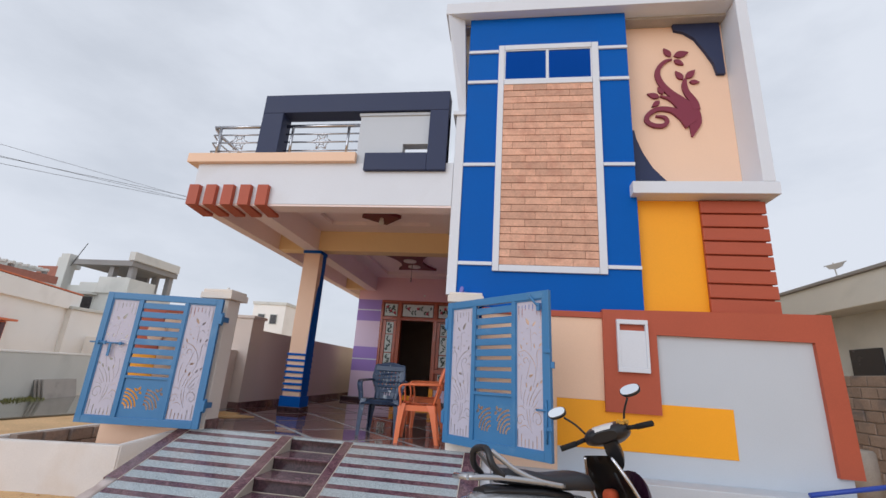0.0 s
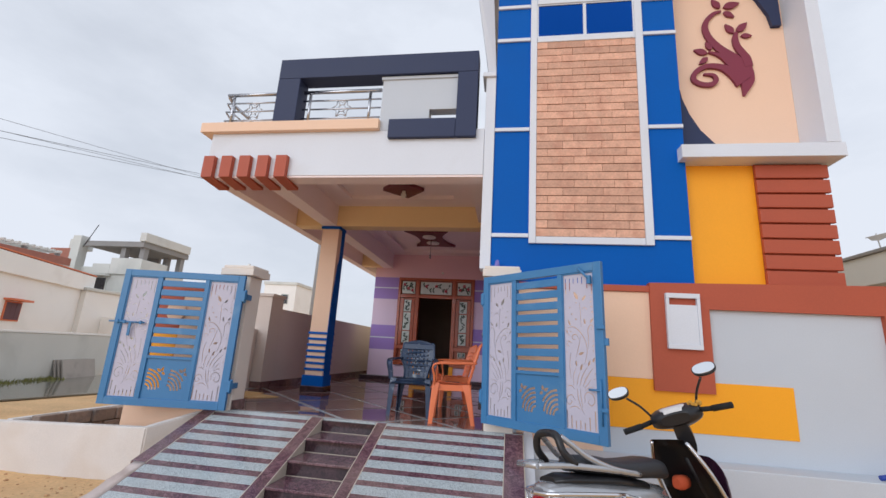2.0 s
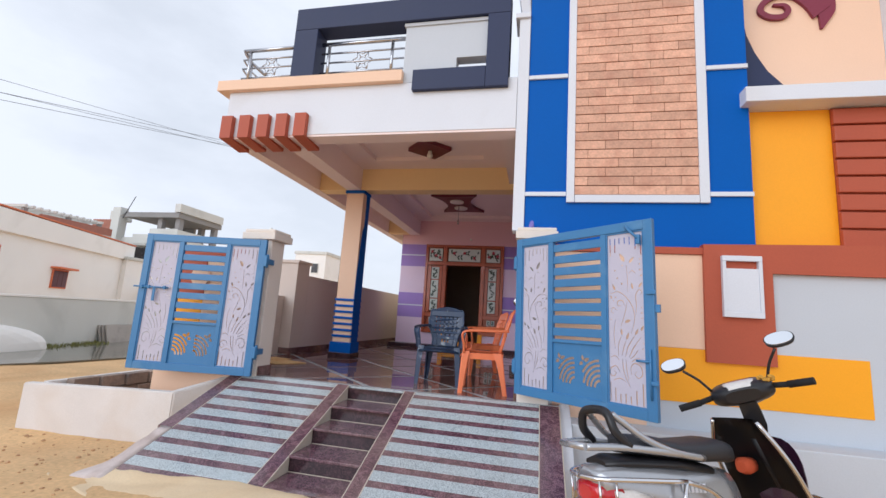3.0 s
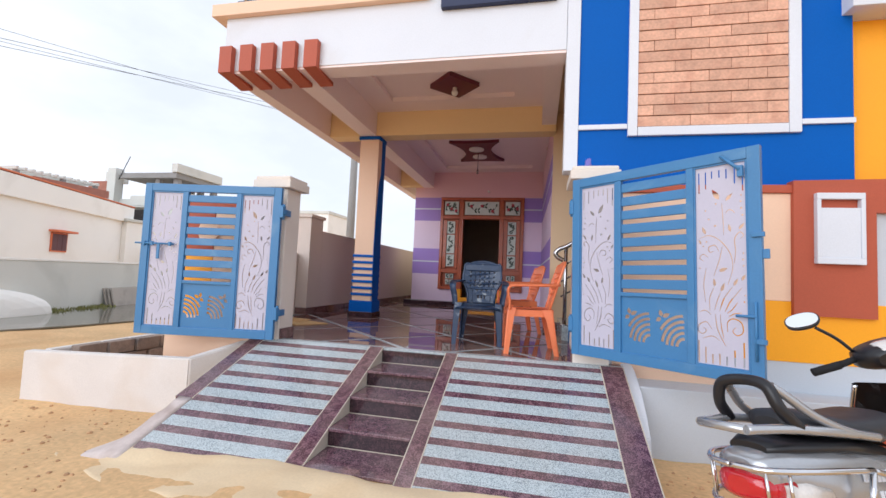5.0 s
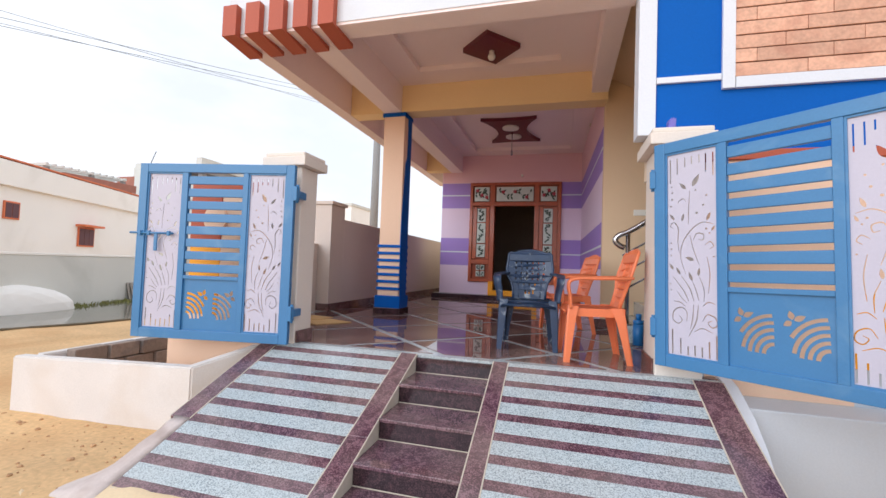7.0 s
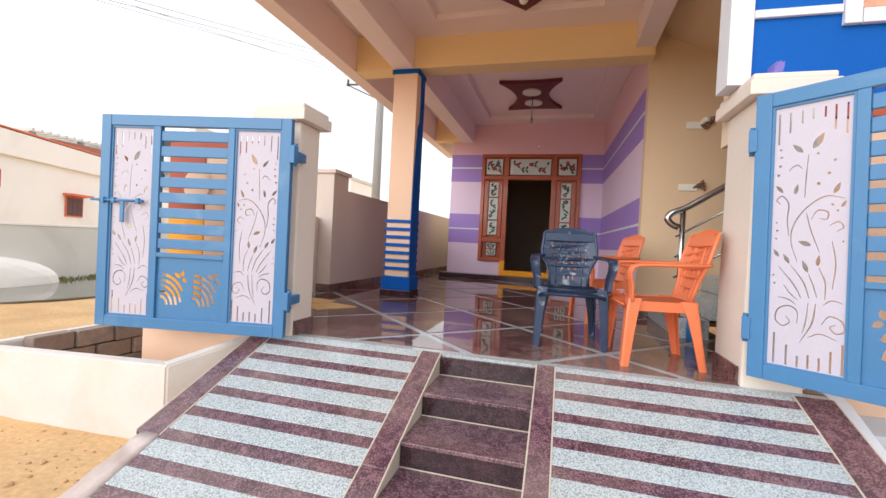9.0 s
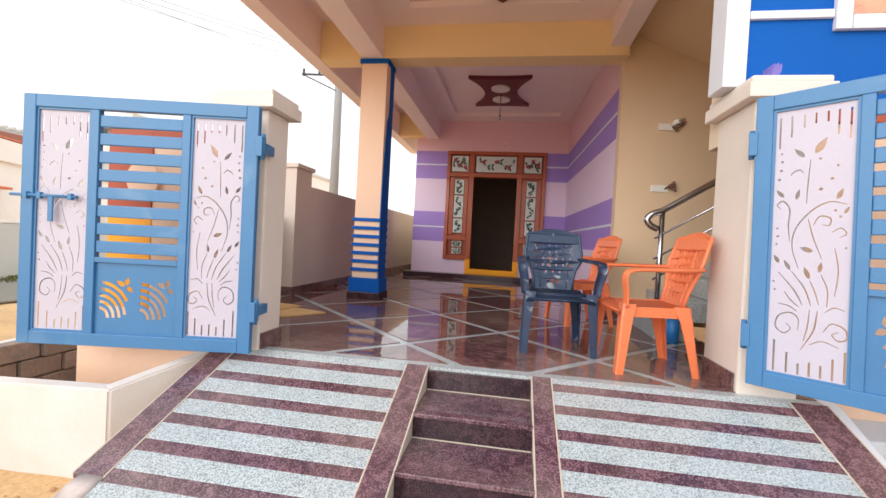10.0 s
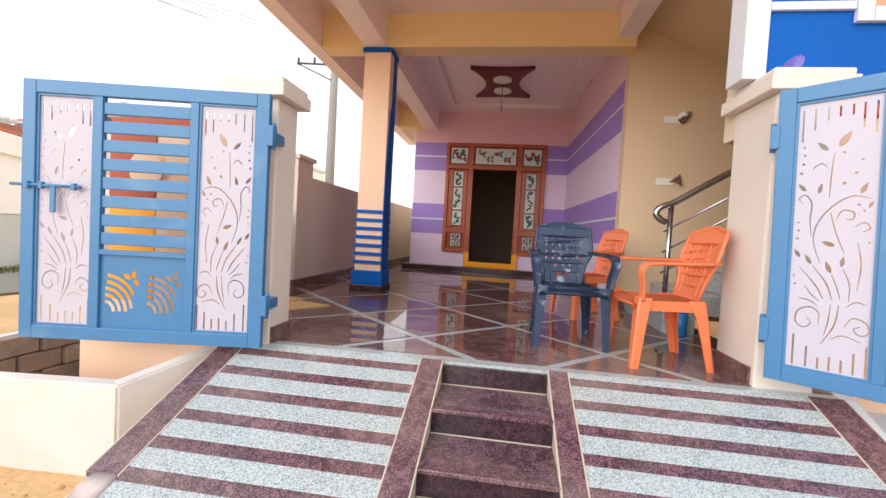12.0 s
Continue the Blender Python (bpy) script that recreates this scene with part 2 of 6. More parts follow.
bm = bmesh.new()
gx, gy = axis(-900, 900, -8, 6, 0.12, 14), axis(-900, 900, -1, 8, 0.12, 14)
grid = [[bm.verts.new((x, y, ground_z(x, y))) for x in gx] for y in gy]
for j in range(len(gy) - 1):
    for i in range(len(gx) - 1):
        bm.faces.new((grid[j][i], grid[j][i + 1], grid[j + 1][i + 1], grid[j + 1][i])).smooth = True
ground = link("ground", bm, SAND, kind="structure", label="sandy orange soil with pebbles and damp patches", category="ground")

# ---- house structure ----
S = "structure"
FRONT = 5.25  # plane of the painted tower
WALLX = -0.22  # portico's side wall
DOORY = 11.43  # wall with the main door


def wall(name, mat, rows, label, bev=0.004):
    return boxes(name, mat, rows, None, label, "wall", S, bev)


# portico floor slab, its plinth and the house plinth
boxes("floor", GRANITE_LIGHT, [(-3.95, 0.42, 5.02, 22.0, 0.1, FZ - 0.004)], None, "light granite strips of the portico floor", "floor", S, 0)
boxes("plinth", PEACH, [(-4.13, -3.09, 5.0, 5.199, 0.0, FZ - 0.02)], None, "peach plinth under the front compound wall", "plinth", S)

# tower front wall, left return, side and back
wall("wall_tower", BLUE, [(0.03, 2.22, FRONT, FRONT + 0.25, 2.4, 6.84)], "royal blue painted front wall of the tower")
wall("wall_pilaster", WHITE, [(-0.095, 0.028, FRONT - 0.02, FRONT + 0.17, 2.676, 5.19)], "white pilaster at the edge of the blue tower")
boxes("trim_pilaster_cap", WHITE, [(-0.14, 0.028, FRONT - 0.05, FRONT + 0.3, 5.19, 5.25)], None, "thin white cap on the pilaster", "trim", S)
wall("wall_upper_recess", PEACH, [(2.22, 3.599, FRONT + 0.27, FRONT + 0.4, 4.1, 6.8)], "peach recessed panel wall of the upper storey")
wall("wall_yellow", YELLOW, [(2.22, 2.97, FRONT + 0.1, FRONT + 0.3, 2.3, 3.99)], "amber yellow painted wall strip")
wall("wall_ribbed", RED, [(2.97, 3.66, FRONT + 0.08, FRONT + 0.3, 2.3, 3.99)], "brick red wall behind the ribs")
for k in range(8):
    z = 2.6 + k * 0.173
    boxes("rib", RED, [(2.96, 3.69, FRONT + 0.035, FRONT + 0.08, z, z + 0.152)], bpy.data.objects["wall_ribbed"], bev=0.008)
wall("wall_house_right", CREAM, [(3.5, 3.66, FRONT + 0.3, 22, 0.2, 6.8)], "cream side wall of the house")
wall("wall_tower_left", CREAM, [(-0.09, 0.06, FRONT + 0.27, 7.5, 4.16, 6.8)], "cream upper side wall of the tower")
wall("wall_tower_back", CREAM, [(-0.2, 3.6, 9.5, 9.7, 4.2, 6.8)], "cream back wall of the tower")
boxes("roof", CONCRETE, [(-0.2, 3.6, FRONT + 0.1, 9.7, 6.8, 6.9)], None, "grey concrete tower roof slab", "roof", S)

# box frame round the upper facade
bm = bmesh.new()
box(bm, -0.33, 3.74, FRONT - 0.14, FRONT + 0.4, 6.84, 7.03, 0.006)
box(bm, 3.6, 3.74, FRONT - 0.14, FRONT + 0.4, 4.15, 6.838, 0.006)
box(bm, 2.14, 3.78, FRONT - 0.14, FRONT + 0.4, 3.99, 4.148, 0.006)
boxframe = link("wall_box_frame", bm, WHITE, None, "white projecting frame round the upper facade", "wall", S)
bm = bmesh.new()
lo = [(0.028, FRONT + 0.2), (0.028, FRONT), (-0.07, FRONT - 0.03), (-0.07, FRONT + 0.2)]
hi = [(-0.06, FRONT + 0.2), (-0.06, FRONT - 0.002), (-0.3, FRONT - 0.14), (-0.3, FRONT + 0.2)]
va = [bm.verts.new((x, y, 5.25)) for x, y in lo]
vb = [bm.verts.new((x, y, 6.838)) for x, y in hi]
bm.faces.new(va)
bm.faces.new(vb[::-1])
for i in range(4):
    bm.faces.new((va[i], vb[i], vb[(i + 1) % 4], va[(i + 1) % 4]))
link("wall_fin", bm, WHITE, None, "white tapering side fin of the frame", "wall", S)

# white trim lattice on the blue tower
T0, T1 = FRONT - 0.035, FRONT
bm = bmesh.new()
for r in [(0.46, 0.54, 2.99, 6.33), (1.74, 1.83, 2.99, 6.33), (0.544, 1.736, 6.25, 6.33), (0.544, 1.736, 5.67, 5.75), (0.544, 1.736, 2.99, 3.07)]:
    box(bm, r[0], r[1], T0, T1, r[2], r[3], 0.004)
link("trim_panel", bm, WHITE, None, "white moulding round the window and tile panel", "trim", S)
bm = bmesh.new()
for z in (6.22, 5.71, 4.42, 3.06):
    box(bm, 0.03, 0.456, T0 + 0.01, T1, z, z + 0.045, 0.003)
    box(bm, 1.834, 2.22, T0 + 0.01, T1, z, z + 0.045, 0.003)
link("trim_bands", bm, WHITE, None, "thin white bands across the blue wall", "trim", S)

# portico roof: slab, beams, parapet face
CEIL = 4.27
boxes("ceiling", PINKISH, [(-3.85, -0.05, FRONT + 0.2, DOORY, CEIL, CEIL + 0.1)], None, "pale pink portico ceiling", "ceiling", S, 0)
bm = bmesh.new()
B0 = 3.815
box(bm, -3.85, -0.097, FRONT - 0.02, FRONT + 0.22, B0, CEIL)
box(bm, -3.85, -3.67, FRONT + 0.22, 13.0, B0, CEIL)
box(bm, -3.13, -2.87, FRONT + 0.22, DOORY, B0 + 0.002, CEIL)
box(bm, -0.3, -0.1, FRONT + 0.22, 7.46, B0 + 0.1, CEIL)
link("ceiling_beams", bm, PINKISH, None, "pale pink concrete beams under the portico roof", "beam", S)
bm = bmesh.new()
box(bm, -3.668, -0.1, 7.46, 7.72, B0 + 0.006, CEIL)
box(bm, -3.668, -3.132, 11.2, DOORY, B0 + 0.006, CEIL)
link("ceiling_cross_beams", bm, material("cream_yellow_paint", srgb(246, 216, 164), 0.65, vary=0.04, scale=0.8), None, "cream-yellow cross beams under the portico roof", "beam", S)
# stepped cove borders in the two bays
bm = bmesh.new()
for x0, x1, y0, y1 in [(-2.87, -0.3, FRONT + 0.22, 7.46), (-2.87, -0.1, 7.72, DOORY)]:
    w, h = 0.38, 0.07
    box(bm, x0, x1, y0, y0 + w, CEIL - h, CEIL - 0.002)
    box(bm, x0, x1, y1 - w, y1, CEIL - h, CEIL - 0.002)
    box(bm, x0, x0 + w, y0 + w, y1 - w, CEIL - h, CEIL - 0.002)
    box(bm, x1 - w, x1, y0 + w, y1 - w, CEIL - h, CEIL - 0.002)
link("ceiling_cove", bm, PINKISH, None, "stepped pale pink border of the ceiling", "ceiling", S)
wall("wall_parapet", WHITE, [(-3.85, -0.097, FRONT - 0.03, FRONT + 0.12, 3.84, 4.46), (-3.857, -3.7, FRONT + 0.122, 13.004, 3.828, 4.46)], "white parapet face above the portico")
boxes("roof_portico", CONCRETE, [(-3.7, -0.2, FRONT + 0.12, 13.2, CEIL + 0.1, 4.44)], None, "concrete terrace over the portico", "roof", S, 0)
boxes("trim_parapet_ledge", PEACH, [(-4.0, -1.46, FRONT - 0.1, FRONT + 0.14, 4.46, 4.6), (-4.0, -3.72, FRONT + 0.14, 13, 4.46, 4.6)], None, "peach ledge along the parapet", "trim", S)

# navy hook frame on the parapet
NF0, NF1 = FRONT - 0.09, FRONT + 0.16
bm = bmesh.new()
box(bm, -2.96, -2.64, NF0, NF1, 4.6, 5.248, 0.006)
box(bm, -2.96, -0.2, NF0, NF1, 5.25, 5.55, 0.006)
box(bm, -0.46, -0.2, NF0, NF1, 4.33, 5.248, 0.006)
box(bm, -1.33, -0.462, NF0, NF1, 4.33, 4.59, 0.006)
link("wall_navy_frame", bm, NAVY, None, "navy blue hook-shaped frame on the parapet", "wall", S)
bm = bmesh.new()
box(bm, -1.47, -0.82, FRONT - 0.03, FRONT + 0.12, 4.462, 5.2)
box(bm, -0.82, -0.464, FRONT - 0.03, FRONT + 0.12, 4.75, 5.2)
box(bm, -1.49, -0.464, FRONT - 0.05, FRONT + 0.14, 5.2, 5.24)
box(bm, -0.464, -0.2, FRONT - 0.03, FRONT + 0.12, 4.462, 5.2)
link("wall_parapet_block", bm, GREYWHITE, None, "pale grey parapet block with a slot", "wall", S)

# door wall, side wall, stair wall, left passage
DX0, DX1 = -2.66, -0.64  # door surround
wall("wall_door", LILAC, [(-3.33, DX0, DOORY, DOORY + 0.2, 0.9, CEIL), (DX1, 0.0, DOORY, DOORY + 0.2, 0.9, CEIL), (DX0, DX1, DOORY, DOORY + 0.2, 3.57, CEIL)], "lilac wall round the main door", 0)
def skewed(bm, off, z0, z1, thick):
    """A slab along the side wall, which runs slightly out of square, its face off metres proud."""
    a, b = -0.12 - off, WALLX - off
    prism(bm, [(a, 7.752), (b, DOORY - 0.001), (b + thick, DOORY - 0.001), (a + thick, 7.752)], z0, z1, "xy")


bm = bmesh.new()
skewed(bm, 0.0, 0.9, CEIL, 0.15)
link("wall_side", bm, LILAC, None, "lilac portico side wall", "wall", S)
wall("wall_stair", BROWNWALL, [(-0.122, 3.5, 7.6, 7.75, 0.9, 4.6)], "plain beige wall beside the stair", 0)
wall("wall_house_left", CREAM, [(-3.33, -3.15, DOORY + 0.2, 22, 0.2, CEIL)], "cream outer wall along the side passage")
PINKTOP = material("pink_paint", srgb(238, 196, 204), 0.65, vary=0.04, scale=1.0)
for z0, z1, mat, nm in [(3.57, CEIL - 0.07, PINKTOP, "pink"), (3.3, 3.566, PURPLE, "purple"), (2.99, 3.27, PURPLE, "purple"), (2.0, 2.3, PURPLE, "purple"), (1.68, 1.97, PURPLE, "purple")]:
    rows = [(-3.333, DX0, DOORY - 0.003, DOORY + 0.001, z0, z1), (DX1, WALLX - 0.006, DOORY - 0.003, DOORY + 0.001, z0, z1)]
    if nm == "pink":
        rows = [(-3.333, WALLX - 0.006, DOORY - 0.003, DOORY + 0.001, z0, z1)]
    bm = bmesh.new()
    for r in rows:
        box(bm, *r)
    skewed(bm, 0.004, z0, z1, 0.005)
    link("trim_band_" + nm, bm, mat, None, nm + " painted band round the portico walls", "trim", S)
bm = bmesh.new()
for z in (3.27, 1.97):
    box(bm, -3.336, DX0, DOORY - 0.006, DOORY + 0.001, z, z + 0.03)
    box(bm, DX1, WALLX - 0.008, DOORY - 0.006, DOORY + 0.001, z, z + 0.03)
    skewed(bm, 0.007, z, z + 0.03, 0.008)
link("trim_white_lines", bm, WHITE, None, "thin white lines between the purple bands", "trim", S)
# room behind the door
wall("wall_room", DARKDOOR, [(-3.1, -0.1, 15.0, 15.1, 0.9, CEIL), (-3.14, -3.04, DOORY + 0.21, 15.0, 0.9, CEIL), (-0.2, -0.1, DOORY + 0.21, 15.0, 0.9, CEIL), (-3.1, -0.1, DOORY + 0.21, 15.0, CEIL, CEIL + 0.1)], "dim unlit walls of the room behind the door")
# stairwell closure and soffit
wall("wall_stair_front", CREAM, [(0.37, 3.5, FRONT + 0.252, FRONT + 0.42, 0.9, 2.398), (0.03, 3.5, FRONT + 0.272, FRONT + 0.42, 2.4, 4.2)], "cream inner wall of the stairwell")
bm = bmesh.new()
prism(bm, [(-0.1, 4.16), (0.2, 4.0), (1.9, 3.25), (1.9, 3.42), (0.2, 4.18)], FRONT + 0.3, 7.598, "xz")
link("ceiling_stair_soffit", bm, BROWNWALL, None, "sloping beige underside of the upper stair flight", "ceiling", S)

# compound wall, right of the gate
CY = 5.2
wall("wall_compound_right", GREYWHITE, [(0.322, 4.05, CY, CY + 0.048, 0.0, 2.4), (2.2, 4.05, CY + 0.05, CY + 0.15, 0.0, 2.3)], "pale grey front compound wall")
D = CY - 0.004
wall("wall_compound_cream", PEACH, [(0.36, 1.76, CY - 0.006, CY + 0.04, 1.57, 2.46), (0.36, 1.22, CY - 0.006, CY + 0.04, 0.84, 1.57)], "peach panel on the compound wall", 0)
boxes("trim_yellow_band", YELLOW, [(1.22, 3.02, CY - 0.009, CY + 0.03, 1.08, 1.568)], None, "amber yellow band on the compound wall", "trim", S, 0)
boxes("trim_red_cap", RED, [(0.36, 1.74, CY - 0.03, CY + 0.12, 2.462, 2.53)], None, "brick red coping on the compound wall", "trim", S)
bm = bmesh.new()
prism(bm, [(1.73, 1.46), (2.3, 1.46), (2.3, 2.3), (3.88, 2.3), (3.9, 1.0), (4.12, 1.0), (4.08, 2.6), (1.73, 2.56)], CY - 0.05, CY + 0.16)
link("wall_red_frame", bm, RED, None, "brick red frame on the compound wall", "wall", S)
boxes("trim_base_ledge", GREYWHITE, [(0.522, 4.3, CY - 0.32, CY - 0.002, 0.0, 0.84)], None, "pale grey ledge at the foot of the compound wall", "trim", S, 0.01)

# gate pillars
def pillar(name, x0, x1, y0, y1, top):
    ob = thing(name, "grey-beige plastered gate pillar with a flat cap and dark granite skirting", "gate pillar", group="gate pillars")
    boxes("shaft", BEIGE2, [(x0, x1, y0, y1, 0.3, top - 0.12)], ob, bev=0.012)
    bm = bmesh.new()
    box(bm, x0 - 0.06, x1 + 0.06, y0 - 0.06, y1 + 0.06, top - 0.12, top - 0.04, 0.006)
    box(bm, x0 - 0.045, x1 + 0.045, y0 - 0.045, y1 + 0.045, top - 0.04, top, 0.012)
    part("cap", bm, BEIGE2, ob)
    return ob


BEIGE2 = material("warm_plaster_paint", srgb(230, 220, 210), 0.65, vary=0.06, scale=1.5)
pl = pillar("gate_pillar", -3.09, -2.79, 5.0, 5.25, 2.58)
pr = pillar("gate_pillar", 0.02, 0.32, 5.09, 5.52, 2.675)
boxes("skirting", GRANITE, [(-2.788, -2.775, 5.01, 5.25, FZ, FZ + 0.1)], pl, "dark granite skirting", bev=0.002)
boxes("skirting", GRANITE, [(0.005, 0.018, 5.12, 5.5, FZ, FZ + 0.1)], pr, "dark granite skirting", bev=0.002)

# left front wall and side compound wall
wall("wall_compound_left", PEACH, [(-4.13, -3.11, CY, CY + 0.15, 0.3, 2.36)], "peach front compound wall")
boxes("trim_left_yellow", YELLOW, [(-4.133, -3.78, CY - 0.006, CY + 0.05, 1.1, 1.77)], None, "amber yellow band on the short compound wall", "trim", S, 0)
boxes("trim_left_red", RED, [(-4.136, -3.78, CY - 0.012, CY + 0.05, 1.774, 2.37), (-3.78, -3.11, CY - 0.012, CY + 0.05, 2.28, 2.37)], None, "brick red frame on the short compound wall", "trim", S, 0.003)
bm = bmesh.new()
prism(bm, disc2(-3.84, 2.02, 0.13, 28), CY - 0.03, CY + 0.01)
link("trim_left_disc", bm, PEACH, None, "peach round boss on the compound wall", "trim", S)
wall("wall_side_compound", BEIGE, [(-3.96, -3.8, 7.66, 24, 0.2, 2.29), (-4.13, -3.98, CY + 0.15, 7.25, 0.2, 1.9)], "grey-beige side compound wall")
wall("wall_side_pier", BEIGE, [(-4.25, -3.8, 7.27, 7.66, 0.2, 2.47)], "grey-beige pier at the head of the side wall")
boxes("trim_pier_cap", BEIGE, [(-4.28, -3.77, 7.24, 7.69, 2.47, 2.52)], None, "flat cap on the pier", "trim", S)
boxes("baseboard", GRANITE, [(-3.8, -3.788, 7.26, 14, FZ, FZ + 0.1), (-4.2, -3.79, 7.255, 7.268, FZ, FZ + 0.1), (-0.2, 3.4, 7.588, 7.599, FZ, FZ + 0.1)], None, "dark granite skirting at the wall foot", "baseboard", S, 0)
boxes("door_step", GRANITE_RISER, [(-3.42, WALLX, 11.1, DOORY - 0.001, FZ, FZ + 0.09)], None, "low dark granite step under the door wall", "step", S, 0.006)

# column
col = thing("column", "peach and royal blue column with blue rings and a blue base", "column", kind=S)
CX0, CX1, CY0, CY1 = -3.13, -2.81, 7.46, 7.74
boxes("shaft", PEACH, [(CX0, CX1 - 0.006, CY0, CY1, 1.2, 3.82)], col, bev=0.004)
bm = bmesh.new()
wave = [(CY0 + 0.05 + 0.05 * math.sin(z * 2.1 + 0.6) + (0.05 if z > 3.1 else 0), z) for z in np.linspace(1.2, 3.82, 30)]
prism(bm, [(float(a), float(b)) for a, b in wave] + [(CY1 + 0.004, 3.82), (CY1 + 0.004, 1.2)], CX1 - 0.006, CX1 + 0.004, "yz")
part("blue_face", bm, BLUE, col, "blue painted face")
boxes("base", BLUE, [(CX0 - 0.03, CX1 + 0.03, CY0 - 0.03, CY1 + 0.03, FZ + 0.08, 1.2)], col, bev=0.006)
boxes("skirting", GRANITE_RISER, [(CX0 - 0.04, CX1 + 0.04, CY0 - 0.04, CY1 + 0.04, FZ, FZ + 0.08)], col, "dark granite skirting", bev=0.004)
for k in range(7):
    z = 1.28 + k * 0.1
    boxes("ring", BLUE, [(CX0 - 0.018, CX1 + 0.012, CY0 - 0.018, CY1 + 0.012, z, z + 0.04)], col, bev=0.004)
boxes("capital", BLUE, [(CX0 - 0.02, CX1 + 0.015, CY0 - 0.02, CY1 + 0.015, 3.76, 3.812)], col, bev=0.004)

# red brackets under the parapet corner
for k in range(5):
    x0 = -3.86 + k * 0.262
    bm = bmesh.new()
    prism(bm, [(FRONT - 0.1, 4.1), (FRONT - 0.1, 3.8), (FRONT + 0.3, 3.76), (FRONT + 0.3, 3.805), (FRONT - 0.031, 3.815), (FRONT - 0.031, 4.1)], x0, x0 + 0.155, "yz")
    link("bracket", bm, RED, None, "brick red painted bracket wrapping the parapet edge", "bracket", "", "brackets on the parapet")

# ---- ramp and steps ----
CEMENT = material("cream_cement", srgb(200, 188, 172), 0.85, vary=0.1, scale=6.0, bump=0.3)
Y_END = 3.3


def ramp_z(y):
    return FZ + SLOPE * (y - 5.02)


SX0, SX1 = -1.70, -1.085  # stair well in the ramp
ramp = thing("ramp", "entrance ramp of striped dark and grey granite with steps", "ramp", kind=S)
bm = bmesh.new()
for x0, x1 in ((-3.08, SX0), (SX1, 0.42)):
    prism(bm, [(5.019, 0.0), (5.019, FZ - 0.022), (Y_END, ramp_z(Y_END) - 0.022), (Y_END, 0.0)], x0, x1, "yz")
part("ramp_body", bm, CEMENT, ramp, "cream cement ramp body")


def slab_on_ramp(name, x0, x1, y0, y1, mat, lift=0.0, data=None):
    bm = bmesh.new()
    t = 0.022
    prism(bm, [(y0, ramp_z(y0) - t), (y0, ramp_z(y0) + lift), (y1, ramp_z(y1) + lift), (y1, ramp_z(y1) - t)], x0, x1, "yz")
    bmesh.ops.bevel(bm, geom=bm.edges[:], offset=0.0015, segments=1, affect="EDGES")
    return part(name, bm, mat, ramp)


for x0, x1, first, y, pitch_y, light in ((-2.93, -1.825, 4.957, 4.895, 0.1625, 0.095), (-0.98, 0.24, 4.977, 4.915, 0.1595, 0.096)):
    slab_on_ramp("light_strip", x0 + 0.002, x1 - 0.002, first, 5.018, GRANITE_LIGHT, 0.001)
    slab_on_ramp("dark_strip", x0 + 0.002, x1 - 0.002, y + 0.001, first - 0.001, GRANITE_RAMP)
    while y > Y_END + 0.1:
        slab_on_ramp("light_strip", x0 + 0.002, x1 - 0.002, y - light, y, GRANITE_LIGHT, 0.001)
        slab_on_ramp("dark_strip", x0 + 0.002, x1 - 0.002, y - pitch_y + 0.001, y - light - 0.001, GRANITE_RAMP)
        y -= pitch_y
for x0, x1, foot in ((-3.085, -2.93, 4.1), (-1.825, SX0 + 0.005, Y_END), (SX1 - 0.005, -0.98, Y_END), (0.24, 0.42, Y_END)):
    y = 5.018
    while y > foot + 0.05:
        slab_on_ramp("border_slab", x0 + 0.001, x1 - 0.001, max(y - 0.86, foot), y - 0.002, GRANITE_RAMP, 0.003)
        for edge in (x0, x1):
            slab_on_ramp("joint", edge - 0.004, edge + 0.004, max(y - 0.86, foot), y - 0.002, CEMENT, 0.0045)
        y -= 0.86
# cement fillet where the lower border is missing, running out to the soil
DUSTY = material("dusty_pink_cement", srgb(206, 192, 186), 0.8, vary=0.1, scale=3.0, bump=0.3, grain=40.0, dirt=(srgb(160, 138, 128), 3.0, 0.5, 0.75, 0.6))
bm = bmesh.new()
rows = []
for j in range(11):
    y = 4.1 - 0.06 * j
    row = []
    for i in range(9):
        u = i / 8
        out = -3.09 - 0.42 * (4.1 - y) ** 0.6 - 0.03 * noise.noise(Vector((y * 5, 0, 2)))
        x = -2.935 + (out + 2.935) * u
        z = ramp_z(y) + 0.006
        if x < -3.06:
            v = (x + 3.06) / (out + 3.06) if out < -3.07 else 1.0
            z = z + (ground_z(x, y) - 0.02 - z) * v ** 0.8
        row.append(bm.verts.new((x, y, z + 0.004 * noise.noise(Vector((x * 9, y * 9, 4))))))
    rows.append(row)
for j in range(10):
    for i in range(8):
        bm.faces.new((rows[j][i], rows[j][i + 1], rows[j + 1][i + 1], rows[j + 1][i])).smooth = True
low = [v for v in bmesh.ops.extrude_face_region(bm, geom=bm.faces[:])["geom"] if isinstance(v, bmesh.types.BMVert)]
bmesh.ops.translate(bm, verts=low, vec=(0, 0, -0.08))
part("cement_fillet", bm, DUSTY, ramp, "dusty pinkish cement patch along the ramp edge")
# white wing wall on the other side
bm = bmesh.new()
prism(bm, [(5.19, 0.0), (5.19, 0.96), (5.05, 0.93), (4.8, 0.8), (4.62, 0.68), (4.5, 0.56), (4.42, 0.3), (4.42, 0.0)], 0.426, 0.52, "yz")
bmesh.ops.bevel(bm, geom=bm.edges[:], offset=0.01, segments=2, affect="EDGES")
part("wing_wall", bm, WHITE, ramp, "white plastered wing wall beside the ramp")

